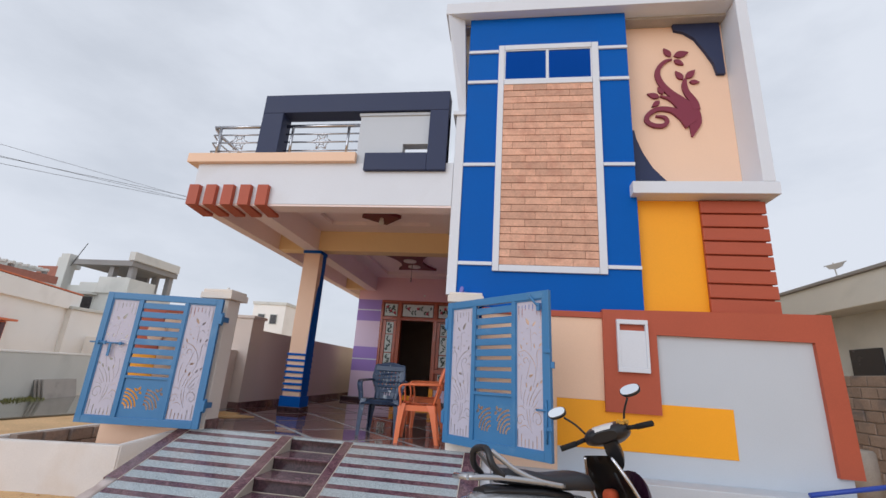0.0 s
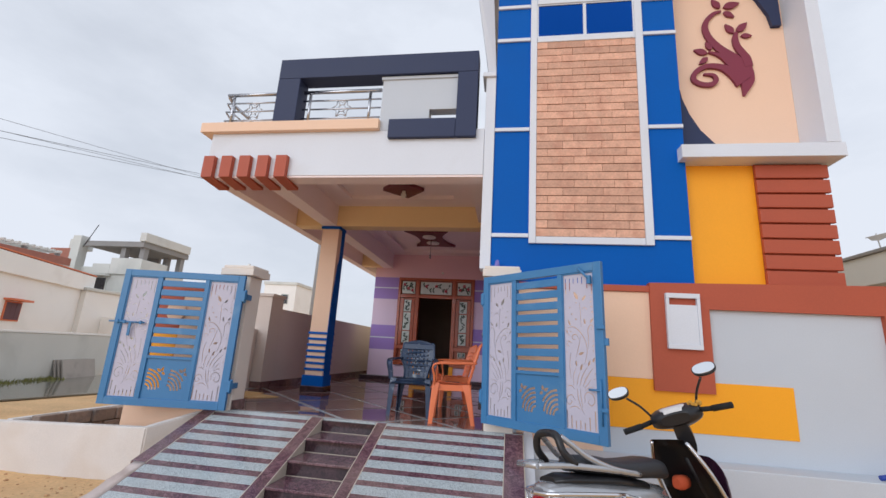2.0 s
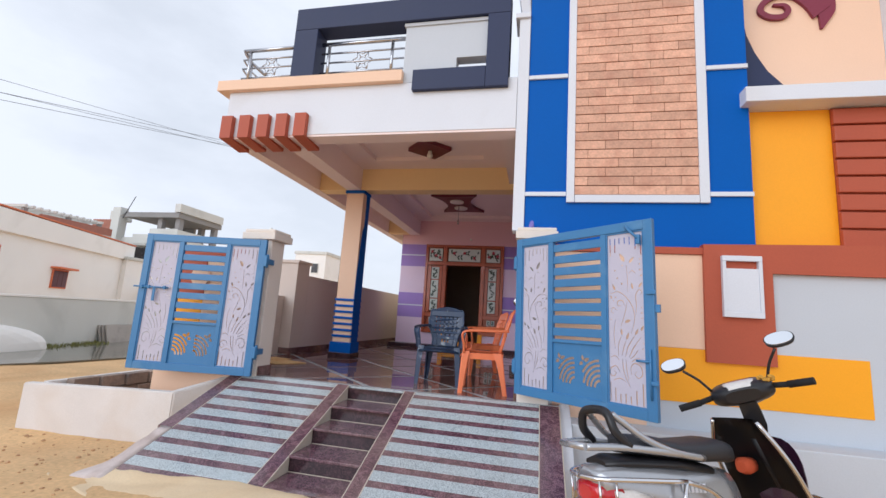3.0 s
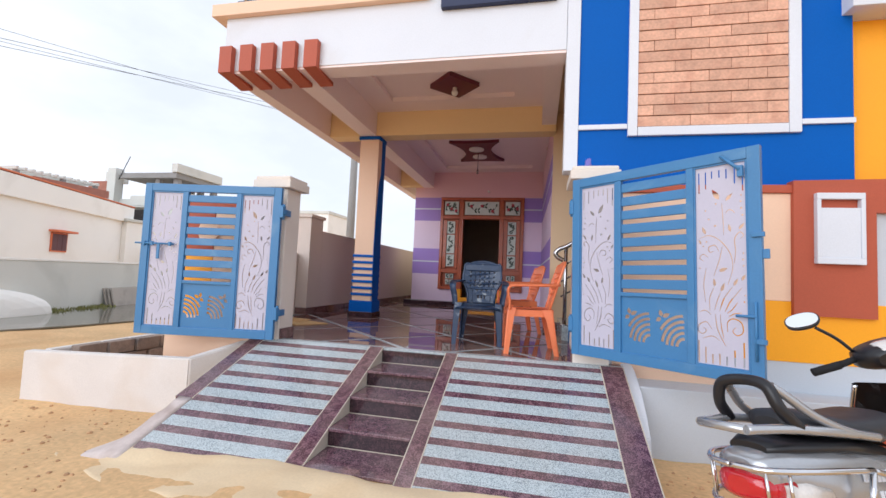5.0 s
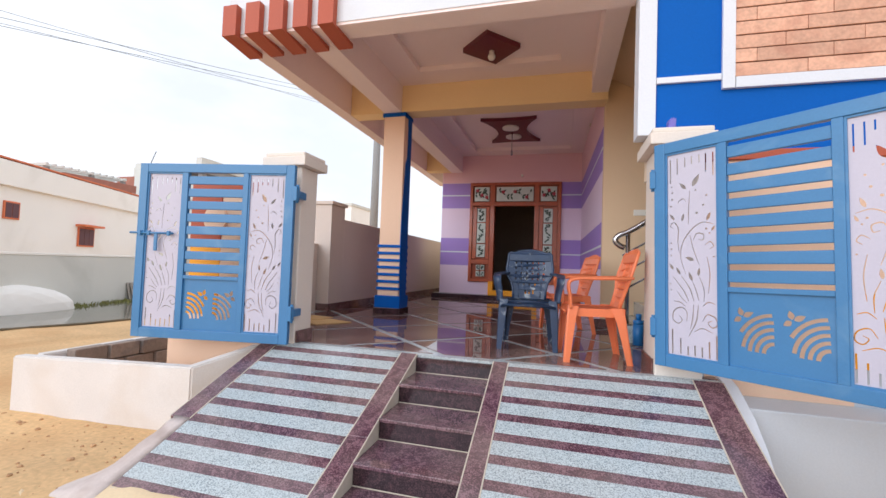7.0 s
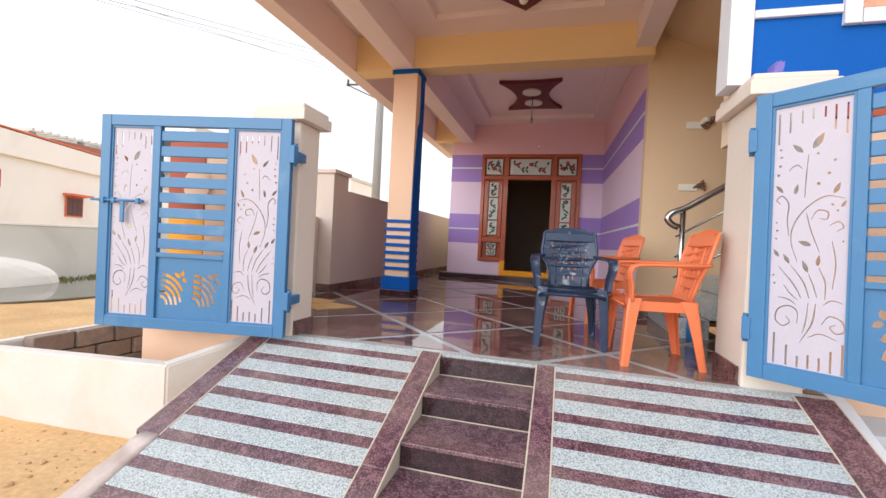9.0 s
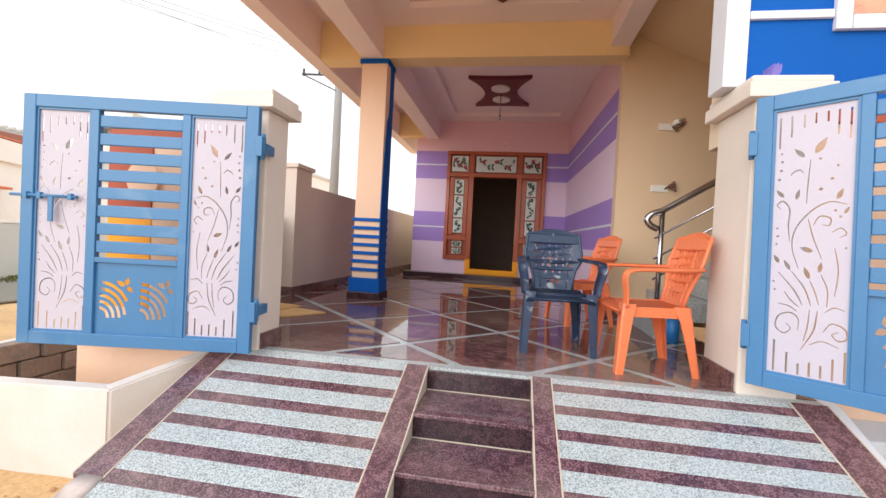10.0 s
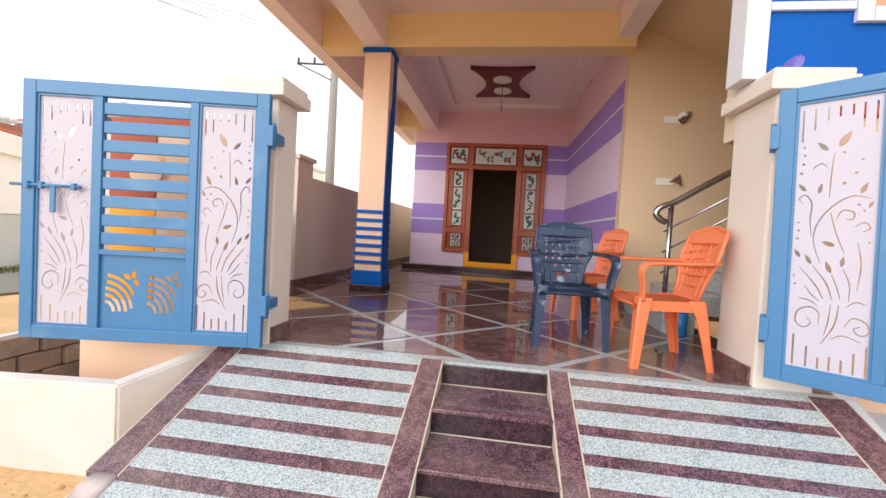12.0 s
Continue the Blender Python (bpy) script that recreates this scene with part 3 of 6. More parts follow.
nose = [(5.01, 0.95), (4.66, 0.815), (4.33, 0.685), (3.99, 0.555), (3.66, 0.43)]
for k, (y, z) in enumerate(nose):
    down = nose[k + 1][1] if k + 1 < len(nose) else 0.3
    bm = bmesh.new()
    box(bm, SX0 + 0.006, SX1 - 0.006, y - 0.012, y + 0.012, down, z - 0.022, 0.002)
    part("riser", bm, GRANITE_RISER, ramp)
    if k:
        bm = bmesh.new()
        box(bm, SX0 + 0.006, SX1 - 0.006, y - 0.025, nose[k - 1][0] - 0.013, z - 0.022, z, 0.004)
        part("tread", bm, GRANITE_RAMP, ramp)
        boxes("joint", CEMENT, [(SX0 + 0.007, SX1 - 0.007, nose[k - 1][0] - 0.022, nose[k - 1][0] - 0.0125, z, z + 0.006)], ramp, "cement joint", 0)
for x0, x1 in ((SX0 - 0.004, SX0 + 0.005), (SX1 - 0.005, SX1 + 0.004)):
    bm = bmesh.new()
    prism(bm, [(5.0, 0.3), (5.0, FZ - 0.03), (Y_END, ramp_z(Y_END) - 0.03), (Y_END, 0.3)], x0, x1, "yz")
    part("cheek", bm, CEMENT, ramp, "cream cement side of the steps")
# hill of sand over the ramp's foot
bm = bmesh.new()
nx, ny = 60, 14
rows = []
for j in range(ny + 1):
    row = []
    for i in range(nx + 1):
        x = -3.5 + 4.15 * i / nx
        swell = math.sin(math.pi * i / nx) ** 0.6
        v = j / ny
        edge = 3.66 + 0.05 * noise.noise(Vector((x * 1.3, 0, 5)))
        y = edge - (0.12 + swell * (0.42 + 0.16 * noise.noise(Vector((x * 1.7, 3, 9))))) * v
        lift = 0.035 * swell * math.sin(math.pi * min(v * 1.6, 1)) ** 0.7 - 0.03 * (1 - swell)
        top = max(ramp_z(y) if -3.08 < x < 0.42 else 0, ground_z(x, y))
        z = top + (lift if 0 < v else -0.01) * (1 - v) + 0.01 * noise.noise(Vector((x * 6, y * 6, 1)))
        row.append(bm.verts.new((x, y, z - (0.04 if v > 0.99 else 0))))
    rows.append(row)
for j in range(ny):
    for i in range(nx):
        bm.faces.new((rows[j][i], rows[j][i + 1], rows[j + 1][i + 1], rows[j + 1][i])).smooth = True
link("sand_drift", bm, DRIFT, None, "pale sand drifted over the foot of the ramp", "sand", "stuff")

# ---- sheet metal gates ----
GATEBLUE = material("gate_blue_enamel", srgb(66, 124, 174), 0.35, vary=0.07, scale=4.0, bump=0.06, dirt=(srgb(120, 160, 190), 3.0, 0.6, 0.75, 0.4))
GATEWHITE = material("gate_white_sheet", srgb(192, 188, 204), 0.45, vary=0.04, scale=5.0, bump=0.05)
STEEL = material("stainless_steel", srgb(190, 190, 194), 0.22, 1.0, 0.05, 5.0, 0.02)


def panel_holes(w, h, flip):
    """Cut-outs of a vine panel: bars above and below, a tall stem, scrolls and leaves."""
    u = lambda x: (x if flip else 1 - x) * w
    holes = []

    def rib(pts, ws):
        holes.append(ribbon([(u(x), z * h) for x, z in pts], ws, 5))

    def blade(x0, z0, x1, z1, wide):
        a, b = Vector((u(x0), z0 * h)), Vector((u(x1), z1 * h))
        holes.append(leaf(a.x, a.y, (b - a).length, wide, math.degrees(math.atan2(b.y - a.y, b.x - a.x))))

    for x, a in ((0.1, 0.86), (0.23, 0.88), (0.35, 0.93), (0.49, 0.93), (0.62, 0.92), (0.77, 0.89), (0.91, 0.85)):
        holes.append([(u(x) - 0.004, a * h), (u(x) + 0.004, a * h), (u(x) + 0.004, 0.968 * h), (u(x) - 0.004, 0.968 * h)])
    for x, b in ((0.06, 0.12), (0.19, 0.09), (0.32, 0.06), (0.45, 0.065), (0.58, 0.055), (0.72, 0.09), (0.88, 0.13)):
        holes.append([(u(x) - 0.0045, 0.014 * h), (u(x) + 0.0045, 0.014 * h), (u(x) + 0.0045, b * h), (u(x) - 0.0045, b * h)])
    thin, mid = [0.003, 0.0055, 0.0055, 0.003], [0.003, 0.0065, 0.007, 0.0055, 0.003]
    rib([(0.53, 0.80), (0.55, 0.72), (0.56, 0.64)], thin)
    rib([(0.6, 0.75), (0.66, 0.765), (0.74, 0.755), (0.76, 0.745)], thin)
    rib([(0.74, 0.5), (0.765, 0.56), (0.755, 0.62), (0.84, 0.652), (0.91, 0.637), (0.86, 0.622)], mid)
    rib([(0.1, 0.632), (0.3, 0.643), (0.5, 0.612), (0.67, 0.55), (0.71, 0.48), (0.62, 0.4)], mid)
    rib([(0.53, 0.585), (0.47, 0.52), (0.36, 0.44)], thin)
    rib([(0.47, 0.56), (0.4, 0.592), (0.28, 0.585), (0.29, 0.56), (0.37, 0.563)], mid)
    rib([(0.26, 0.535), (0.16, 0.55), (0.1, 0.53), (0.17, 0.516)], thin)
    rib([(0.22, 0.48), (0.17, 0.4), (0.2, 0.31)], thin)
    rib([(0.28, 0.27), (0.28, 0.33), (0.36, 0.385)], thin)
    rib([(0.37, 0.275), (0.42, 0.32), (0.48, 0.36)], thin)
    rib([(0.46, 0.27), (0.54, 0.33), (0.7, 0.39)], mid)
    rib([(0.56, 0.27), (0.66, 0.32), (0.86, 0.385)], mid)
    rib([(0.6, 0.262), (0.7, 0.285), (0.78, 0.315)], thin)
    rib([(0.62, 0.245), (0.72, 0.262), (0.85, 0.268)], thin)
    rib([(0.3, 0.25), (0.2, 0.27), (0.08, 0.262)], thin)
    rib([(0.38, 0.255), (0.42, 0.18), (0.56, 0.105)], mid)
    rib([(0.47, 0.255), (0.49, 0.19), (0.53, 0.14)], thin)
    rib([(0.13, 0.132), (0.32, 0.147), (0.46, 0.128)], thin)
    rib([(0.31, 0.18), (0.22, 0.213), (0.08, 0.2), (0.05, 0.168), (0.14, 0.155), (0.21, 0.175), (0.14, 0.186)], mid)
    rib([(0.6, 0.175), (0.6, 0.218), (0.7, 0.238), (0.84, 0.222), (0.87, 0.18), (0.77, 0.16), (0.69, 0.178), (0.74, 0.198)], mid)
    for row in ((0.48, 0.82, 0.35, 0.875, 0.032), (0.6, 0.81, 0.73, 0.845, 0.022), (0.68, 0.655, 0.65, 0.695, 0.018), (0.83, 0.665, 0.93, 0.695, 0.018), (0.22, 0.65, 0.15, 0.69, 0.02), (0.13, 0.6, 0.08, 0.625, 0.014), (0.46, 0.465, 0.62, 0.48, 0.024), (0.38, 0.39, 0.36, 0.43, 0.018), (0.49, 0.365, 0.56, 0.41, 0.02), (0.72, 0.395, 0.8, 0.432, 0.018), (0.86, 0.42, 0.93, 0.45, 0.018)):
        blade(*row)
    for x, z, r in ((0.88, 0.83, 0.005), (0.87, 0.8, 0.006), (0.88, 0.767, 0.007), (0.9, 0.733, 0.007), (0.42, 0.8, 0.006), (0.22, 0.77, 0.006), (0.28, 0.725, 0.007), (0.4, 0.69, 0.008), (0.23, 0.612, 0.006), (0.17, 0.59, 0.005), (0.9, 0.55, 0.005), (0.89, 0.52, 0.006), (0.9, 0.49, 0.005), (0.1, 0.48, 0.005), (0.92, 0.35, 0.005), (0.9, 0.32, 0.005)):
        holes.append(disc2(u(x), z * h, r, 8))
    return holes


def fan_holes(x, z, w, h):
    """Quarter rings about the lower corner away from the hinge, with three leaves above."""
    holes = []
    for k in range(5):
        r = 0.27 + 0.175 * k
        a1 = 178 if k < 3 else (172, 150)[k - 3]
        a0 = 91 if k < 4 else 93
        pts = [(x + w + w * r * math.cos(radians(a0 + (a1 - a0) * i / 8)), z + h * 0.86 * r * math.sin(radians(a0 + (a1 - a0) * i / 8))) for i in range(9)]
        holes.append(ribbon(pts, [0.1 * w, 0.11 * w], 2))
    lx, lz = x + 0.2 * w, z + 0.76 * h
    for a, l in ((105, 0.26), (28, 0.3), (215, 0.24)):
        holes.append(leaf(lx + 0.03 * w * math.cos(radians(a)), lz + 0.03 * w * math.sin(radians(a)), l * w, 0.16 * w, a))
    return holes


def gate(W, Hh, m, mirror, label):
    """A gate leaf that hangs at x = 0 and reaches to x = W."""
    ob = thing("gate", label, "gate", m, group="gate leaves")
    st = 0.072
    fr = [(0, st), (W - st, W)]
    for x0, x1 in fr:
        boxes("stile", GATEBLUE, [(x0, x1, -0.022, 0.022, 0, Hh)], ob, bev=0.004)
    for z0, z1 in ((0, 0.075), (Hh - 0.075, Hh)):
        boxes("rail", GATEBLUE, [(st, W - st, -0.022, 0.022, z0, z1)], ob, bev=0.004)
    x1, x2 = 0.29 * W, 0.325 * W
    x3, x4 = 0.68 * W, 0.715 * W
    for a, b in ((x1, x2), (x3, x4)):
        boxes("stile", GATEBLUE, [(a, b, -0.02, 0.02, 0.075, Hh - 0.075)], ob, bev=0.003)
    zl = 0.36 * Hh
    boxes("rail", GATEBLUE, [(x2, x3, -0.02, 0.02, zl - 0.03, zl)], ob, bev=0.003)
    n, z0, z1 = 8, zl, Hh - 0.075
    p = (z1 - z0 - 0.02) / n
    for k in range(n):
        za = z0 + 0.028 + k * p
        boxes("slat", GATEBLUE, [(x2, x3, -0.012, 0.012, za, za + p * 0.66)], ob, bev=0.005)
    ph = Hh - 0.15
    for a, b in ((st, x1), (x4, W - st)):
        w = b - a
        me = sheet([(0, 0), (w, 0), (w, ph), (0, ph)], panel_holes(w, ph, a > 0.2 * W), 0.004)
        link("panel", me, GATEWHITE, ob, "white metal panel with cut-out vines", m=Matrix.Translation((a, 0, 0.075)))
        bm = bmesh.new()
        for r in ((a, a + 0.012, 0.075, 0.075 + ph), (b - 0.012, b, 0.075, 0.075 + ph), (a + 0.012, b - 0.012, 0.075, 0.087), (a + 0.012, b - 0.012, ph + 0.063, ph + 0.075)):
            box(bm, r[0], r[1], -0.012, 0.012, r[2], r[3])
        part("bead", bm, GATEBLUE, ob)
    w, hh = x3 - x2, zl - 0.03 - 0.075
    holes = fan_holes(0.06 * w, 0.22 * hh, 0.4 * w, 0.6 * hh) + fan_holes(0.55 * w, 0.22 * hh, 0.4 * w, 0.6 * hh)
    me = sheet([(0, 0), (w, 0), (w, hh), (0, hh)], holes, 0.004)
    link("panel", me, GATEBLUE, ob, "blue metal panel with cut-out fan motifs", m=Matrix.Translation((x2, 0, 0.075)))
    for z in (0.17 * Hh, 0.84 * Hh):
        bm = bmesh.new()
        box(bm, -0.028, 0.012, -0.03, 0.03, z - 0.06, z + 0.06, 0.004)
        tube(bm, [(-0.02, 0.0, z - 0.075), (-0.02, 0.0, z + 0.075)], 0.013, 10)
        box(bm, -0.03, 0.02, *((-0.16, -0.03) if mirror else (0.0, 0.03)), z - 0.03, z + 0.03, 0.003)
        part("hinge", bm, GATEBLUE, ob)
    side = 1 if mirror else -1
    bm = bmesh.new()
    if mirror:
        zb = 0.595 * Hh
        tube(bm, [(W - 0.34, 0.03, zb), (W + 0.05, 0.03, zb)], 0.009, 10)
        for x in (W - 0.3, W - 0.12, W - 0.04):
            boxes("bolt_guide", GATEBLUE, [(x - 0.012, x + 0.012, 0.018, 0.042, zb - 0.02, zb + 0.02)], ob, bev=0.003)
        boxes("hasp", GATEBLUE, [(W - 0.2, W - 0.17, 0.024, 0.036, zb - 0.15, zb)], ob, bev=0.004)
    else:
        for zb in (0.62 * Hh, 0.18 * Hh):
            boxes("hasp", GATEBLUE, [(W - 0.05, W + 0.02, -0.04, -0.02, zb - 0.015, zb + 0.015)], ob, bev=0.003)
        tube(bm, [(W - 0.14, -0.034, 0.28 * Hh), (W - 0.03, -0.034, 0.28 * Hh)], 0.009, 8)
        tube(bm, [(W - 0.035, -0.034, 0.1 * Hh), (W - 0.035, -0.034, 0.34 * Hh)], 0.008, 8)
        boxes("staple", GATEBLUE, [(W - 0.04, W + 0.035, -0.01, 0.01, 0.52 * Hh, 0.56 * Hh)], ob, bev=0.003)
        bm2 = bmesh.new()
        tube(bm2, [(W - 0.21, -0.04, 0.975 * Hh), (W - 0.1, -0.05, 0.9 * Hh)], 0.011, 8)
        part("stay_bar", bm2, GATEBLUE, ob)
        boxes("stay_bracket", GATEBLUE, [(W - 0.115, W - 0.085, -0.055, -0.02, 0.87 * Hh, 0.92 * Hh)], ob, bev=0.003)
    part("bolt", bm, GATEBLUE, ob, "blue painted sliding bolt")
    return ob


def leaf_pose(hx, hy, ex, ey, z):
    return pose(hx, hy, z, 0, 0, math.degrees(math.atan2(ey - hy, ex - hx)))


gate(1.378, 1.475, leaf_pose(-2.762, 4.873, -4.121, 4.64, 0.96), True, "open sky-blue metal gate leaf with white vine panels and bolt")
gate(1.364, 1.487, leaf_pose(0.012, 4.985, 1.058, 4.109, 1.041) @ pose(0, 0, 0, 0, -1.2, 0), False, "open sky-blue metal gate leaf with white vine panels beside the scooter")

# ---- main door ----
TEAK = material("polished_teak", srgb(172, 80, 44), 0.35, vary=0.22, scale=6.0, bump=0.12, grain=40.0, coat=0.3)
FROST = material("frosted_white_glass", srgb(206, 212, 204), 0.25, vary=0.08, scale=8.0, bump=0.03)
LEAFG = material("painted_leaf_green", srgb(36, 62, 44), 0.4, vary=0.15, scale=20.0, bump=0.0)
PETAL = material("painted_petal_red", srgb(176, 46, 66), 0.4, vary=0.15, scale=20.0, bump=0.0)
door = thing("door_1", "carved teak door surround with painted glass panes and an open doorway", "door", kind=S)
OX0, OX1, OZ1 = -2.09, -1.21, 3.03
Y0, Y1 = DOORY - 0.05, DOORY + 0.12
bm = bmesh.new()
for r in [(DX0, DX1, 3.5, 3.57), (DX0 + 0.07, DX1 - 0.07, 3.04, 3.12), (DX0, DX0 + 0.07, 1.32, 3.5), (DX1 - 0.07, DX1, 1.32, 3.5), (OX0 - 0.1, OX0, 1.07, 3.04), (OX1, OX1 + 0.1, 1.07, 3.04), (OX0 - 0.1, OX0, 3.12, 3.5), (OX1, OX1 + 0.1, 3.12, 3.5), (DX0 + 0.07, OX0 - 0.1, 1.32, 1.4), (OX1 + 0.1, DX1 - 0.07, 1.32, 1.4), (DX0 + 0.07, OX0 - 0.1, 1.72, 1.82), (OX1 + 0.1, DX1 - 0.07, 1.72, 1.82)]:
    box(bm, r[0], r[1], Y0, Y1, r[2], r[3], 0.006)
part("frame", bm, TEAK, door)
boxes("backing", TEAK, [(DX0 + 0.05, OX0 - 0.06, Y0 + 0.09, Y1 - 0.03, 1.34, 3.52), (OX1 + 0.06, DX1 - 0.05, Y0 + 0.09, Y1 - 0.03, 1.34, 3.52), (OX0 - 0.06, OX1 + 0.06, Y0 + 0.09, Y1 - 0.03, 3.06, 3.52)], door, bev=0)
boxes("threshold", YELLOW, [(OX0 - 0.1, OX1 + 0.1, Y0 - 0.02, Y1, 0.98 + 0.06, 1.14)], door, "yellow painted threshold", bev=0.004)
boxes("jamb_foot", YELLOW, [(OX0 - 0.102, OX0 + 0.003, Y0 - 0.006, Y1 - 0.02, 1.142, 1.34), (OX1 - 0.003, OX1 + 0.102, Y0 - 0.006, Y1 - 0.02, 1.142, 1.34)], door, "yellow painted jamb foot", bev=0.002)
wall("wall_under_door_panels", LILAC, [(DX0, OX0 - 0.1, DOORY, DOORY + 0.2, 0.9, 1.318), (OX1 + 0.1, DX1, DOORY, DOORY + 0.2, 0.9, 1.318), (OX0 - 0.1, OX1 + 0.1, DOORY + 0.02, DOORY + 0.2, 0.9, 1.04)], "lilac wall under the glazed side panels", 0)


def flowers(pane, x0, x1, z0, z1, y, seed, red):
    rnd = random.Random(seed)
    bm, bm2 = bmesh.new(), bmesh.new()
    w, h = x1 - x0, z1 - z0
    n = 9
    line = [(x0 + w * (0.5 + 0.34 * math.sin(k * 1.1 + seed)) if h > w else x0 + w * (0.08 + 0.84 * k / (n - 1)), z0 + h * (0.08 + 0.84 * k / (n - 1)) if h > w else z0 + h * (0.5 + 0.25 * math.sin(k * 1.5 + seed))) for k in range(n)]
    prism(bm, ribbon(line, [0.008, 0.006], 4), y, y - 0.003)
    for k, (px, pz) in enumerate(line):
        for s in (-1, 1):
            a = rnd.uniform(20, 80) * s + (90 if h > w else 0)
            l = min(0.085, 0.3 * min(w, h) + 0.02)
            ex, ez = px + l * math.cos(radians(a)), pz + l * math.sin(radians(a))
            if x0 + 0.012 < ex < x1 - 0.012 and z0 + 0.012 < ez < z1 - 0.012:
                prism(bm, leaf(px, pz, l, l * 0.5, a, 4), y - 0.0005, y - 0.0045)
        if red and k % 3 == 1:
            for a in range(0, 360, 60):
                prism(bm2, leaf(px, pz, min(0.05, h * 0.22), 0.028, a + 10 * k, 3), y - 0.001, y - 0.0055)
    part("leaves", bm, LEAFG, pane, "painted dark green vine")
    if red:
        part("petals", bm2, PETAL, pane, "painted red flowers")
    else:
        bm2.free()


panes = [(DX0 + 0.1, OX0 - 0.13, 3.15, 3.47, True), (OX0 + 0.03, OX1 - 0.03, 3.15, 3.47, True), (OX1 + 0.13, DX1 - 0.1, 3.15, 3.47, True)]
for a, b in ((DX0 + 0.18, OX0 - 0.2), (OX1 + 0.2, DX1 - 0.18)):
    panes += [(a, b, 2.68, 2.98, False), (a, b, 2.2, 2.65, False), (a, b, 1.88, 2.17, False)]
    mid = (a + b) / 2
    for p, q in ((a + 0.0, mid - 0.012), (mid + 0.012, b)):
        for z0, z1 in ((1.44, 1.56), (1.585, 1.7)):
            panes.append((p, q, z0, z1, False))
for k, (a, b, z0, z1, red) in enumerate(panes):
    yp = Y0 + 0.02
    pane = boxes("pane", FROST, [(a, b, yp, yp + 0.068, z0, z1)], door, "white painted glass pane", bev=0.002)
    flowers(pane, a, b, z0, z1, yp, k, red)
boxes("panel", TEAK, [(DX0 + 0.08, DX0 + 0.17, Y0 + 0.01, Y0 + 0.09, 1.84, 3.02), (OX0 - 0.19, OX0 - 0.11, Y0 + 0.01, Y0 + 0.09, 1.84, 3.02), (OX1 + 0.11, OX1 + 0.19, Y0 + 0.01, Y0 + 0.09, 1.84, 3.02), (DX1 - 0.17, DX1 - 0.08, Y0 + 0.01, Y0 + 0.09, 1.84, 3.02)], door)

# ---- plastic chairs ----
def chair(mat, m, label):
    """A one-piece moulded armchair that faces -y: splayed channel legs, broad arms, a back with small square holes."""
    ob = thing("armchair", label, "chair", m, group="plastic chairs in the portico")

    def lean(x, z):
        return 0.185 + 0.3 * z - 0.5 * x * x

    # back: wide shoulders, waisted towards the seat
    prof = [(0.15, 0.0), (0.155, 0.1), (0.175, 0.17), (0.215, 0.235), (0.222, 0.3), (0.212, 0.38), (0.208, 0.44)]
    top = [(0.19, 0.455), (0.15, 0.45), (0.12, 0.465), (0.06, 0.478), (0.0, 0.482)]
    right = prof + top
    outer = right + [(-x, z) for x, z in right[-2::-1]]
    holes = []
    for r in range(5):
        nc = 6 - (r < 1)
        for c in range(nc):
            x, z = (c - (nc - 1) / 2) * 0.053, 0.15 + r * 0.052
            if abs(x) < 0.145:
                holes.append([(x - 0.0075, z - 0.009), (x + 0.0075, z - 0.009), (x + 0.0075, z + 0.009), (x - 0.0075, z + 0.009)])
    for x in (-0.035, 0.0, 0.035):
        holes.append([(x - 0.007, 0.06), (x + 0.007, 0.06), (x + 0.007, 0.095), (x - 0.007, 0.095)])
    me = sheet(outer, holes, 0.012)
    for v in me.vertices:
        x, y, z = v.co
        v.co = (x, y + lean(x, z), z + 0.4)
    part("backrest", me, mat, ob)
    bm = bmesh.new()
    tube(bm, [(x * 0.985, lean(x, z), z + 0.4) for x, z in outer], 0.012, 8)
    for s in (-1, 1):
        tube(bm, [(x, lean(x, z) - 0.008, z + 0.4) for x, z, _ in spline([(s * 0.1, 0.03, 0), (s * 0.105, 0.2, 0), (s * 0.07, 0.33, 0), (s * 0.085, 0.42, 0)])], 0.006, 6)
    part("back_rim", bm, mat, ob)
    # seat: dished shell with a rolled front and a deep skirt
    bm = bmesh.new()
    n = 12
    g = []
    for j in range(n + 1):
        row = []
        for i in range(n + 1):
            x, y = 2 * (i / n) - 1, j / n
            half = 0.235 - 0.045 * y
            pz = 0.42 - 0.022 * math.sin(math.pi * min(y * 1.05, 1)) * (1 - x ** 4) - 0.05 * max(0, 0.16 - y) ** 2 / 0.0256 - 0.012 * abs(x) ** 8
            row.append(bm.verts.new((x * half, -0.245 + 0.46 * y, pz)))
        g.append(row)
    for j in range(n):
        for i in range(n):
            bm.faces.new((g[j][i], g[j][i + 1], g[j + 1][i + 1], g[j + 1][i])).smooth = True
    bmesh.ops.solidify(bm, geom=bm.faces[:], thickness=0.01)
    for s in (-1, 1):
        a, b = [(s * 0.232, -0.2), (s * 0.192, 0.21)]
        va = [bm.verts.new((x, y, z)) for x, y in (a, b) for z in (0.412, 0.35)]
        vb = [bm.verts.new((v.co.x - s * 0.008, v.co.y, v.co.z)) for v in va]
        for q in ((0, 1, 3, 2),):
            bm.faces.new([va[k] for k in q])
            bm.faces.new([vb[k] for k in q[::-1]])
        for p, q in ((0, 1), (1, 3), (3, 2), (2, 0)):
            bm.faces.new((va[p], va[q], vb[q], vb[p]))
    part("seat", bm, mat, ob)
    for k in range(5):
        bm = bmesh.new()
        tube(bm, [(-0.2, -0.235 + 0.02 * k, 0.382 + 0.008 * k), (0.2, -0.235 + 0.02 * k, 0.382 + 0.008 * k)], 0.005, 6)
        part("seat_rib", bm, mat, ob)
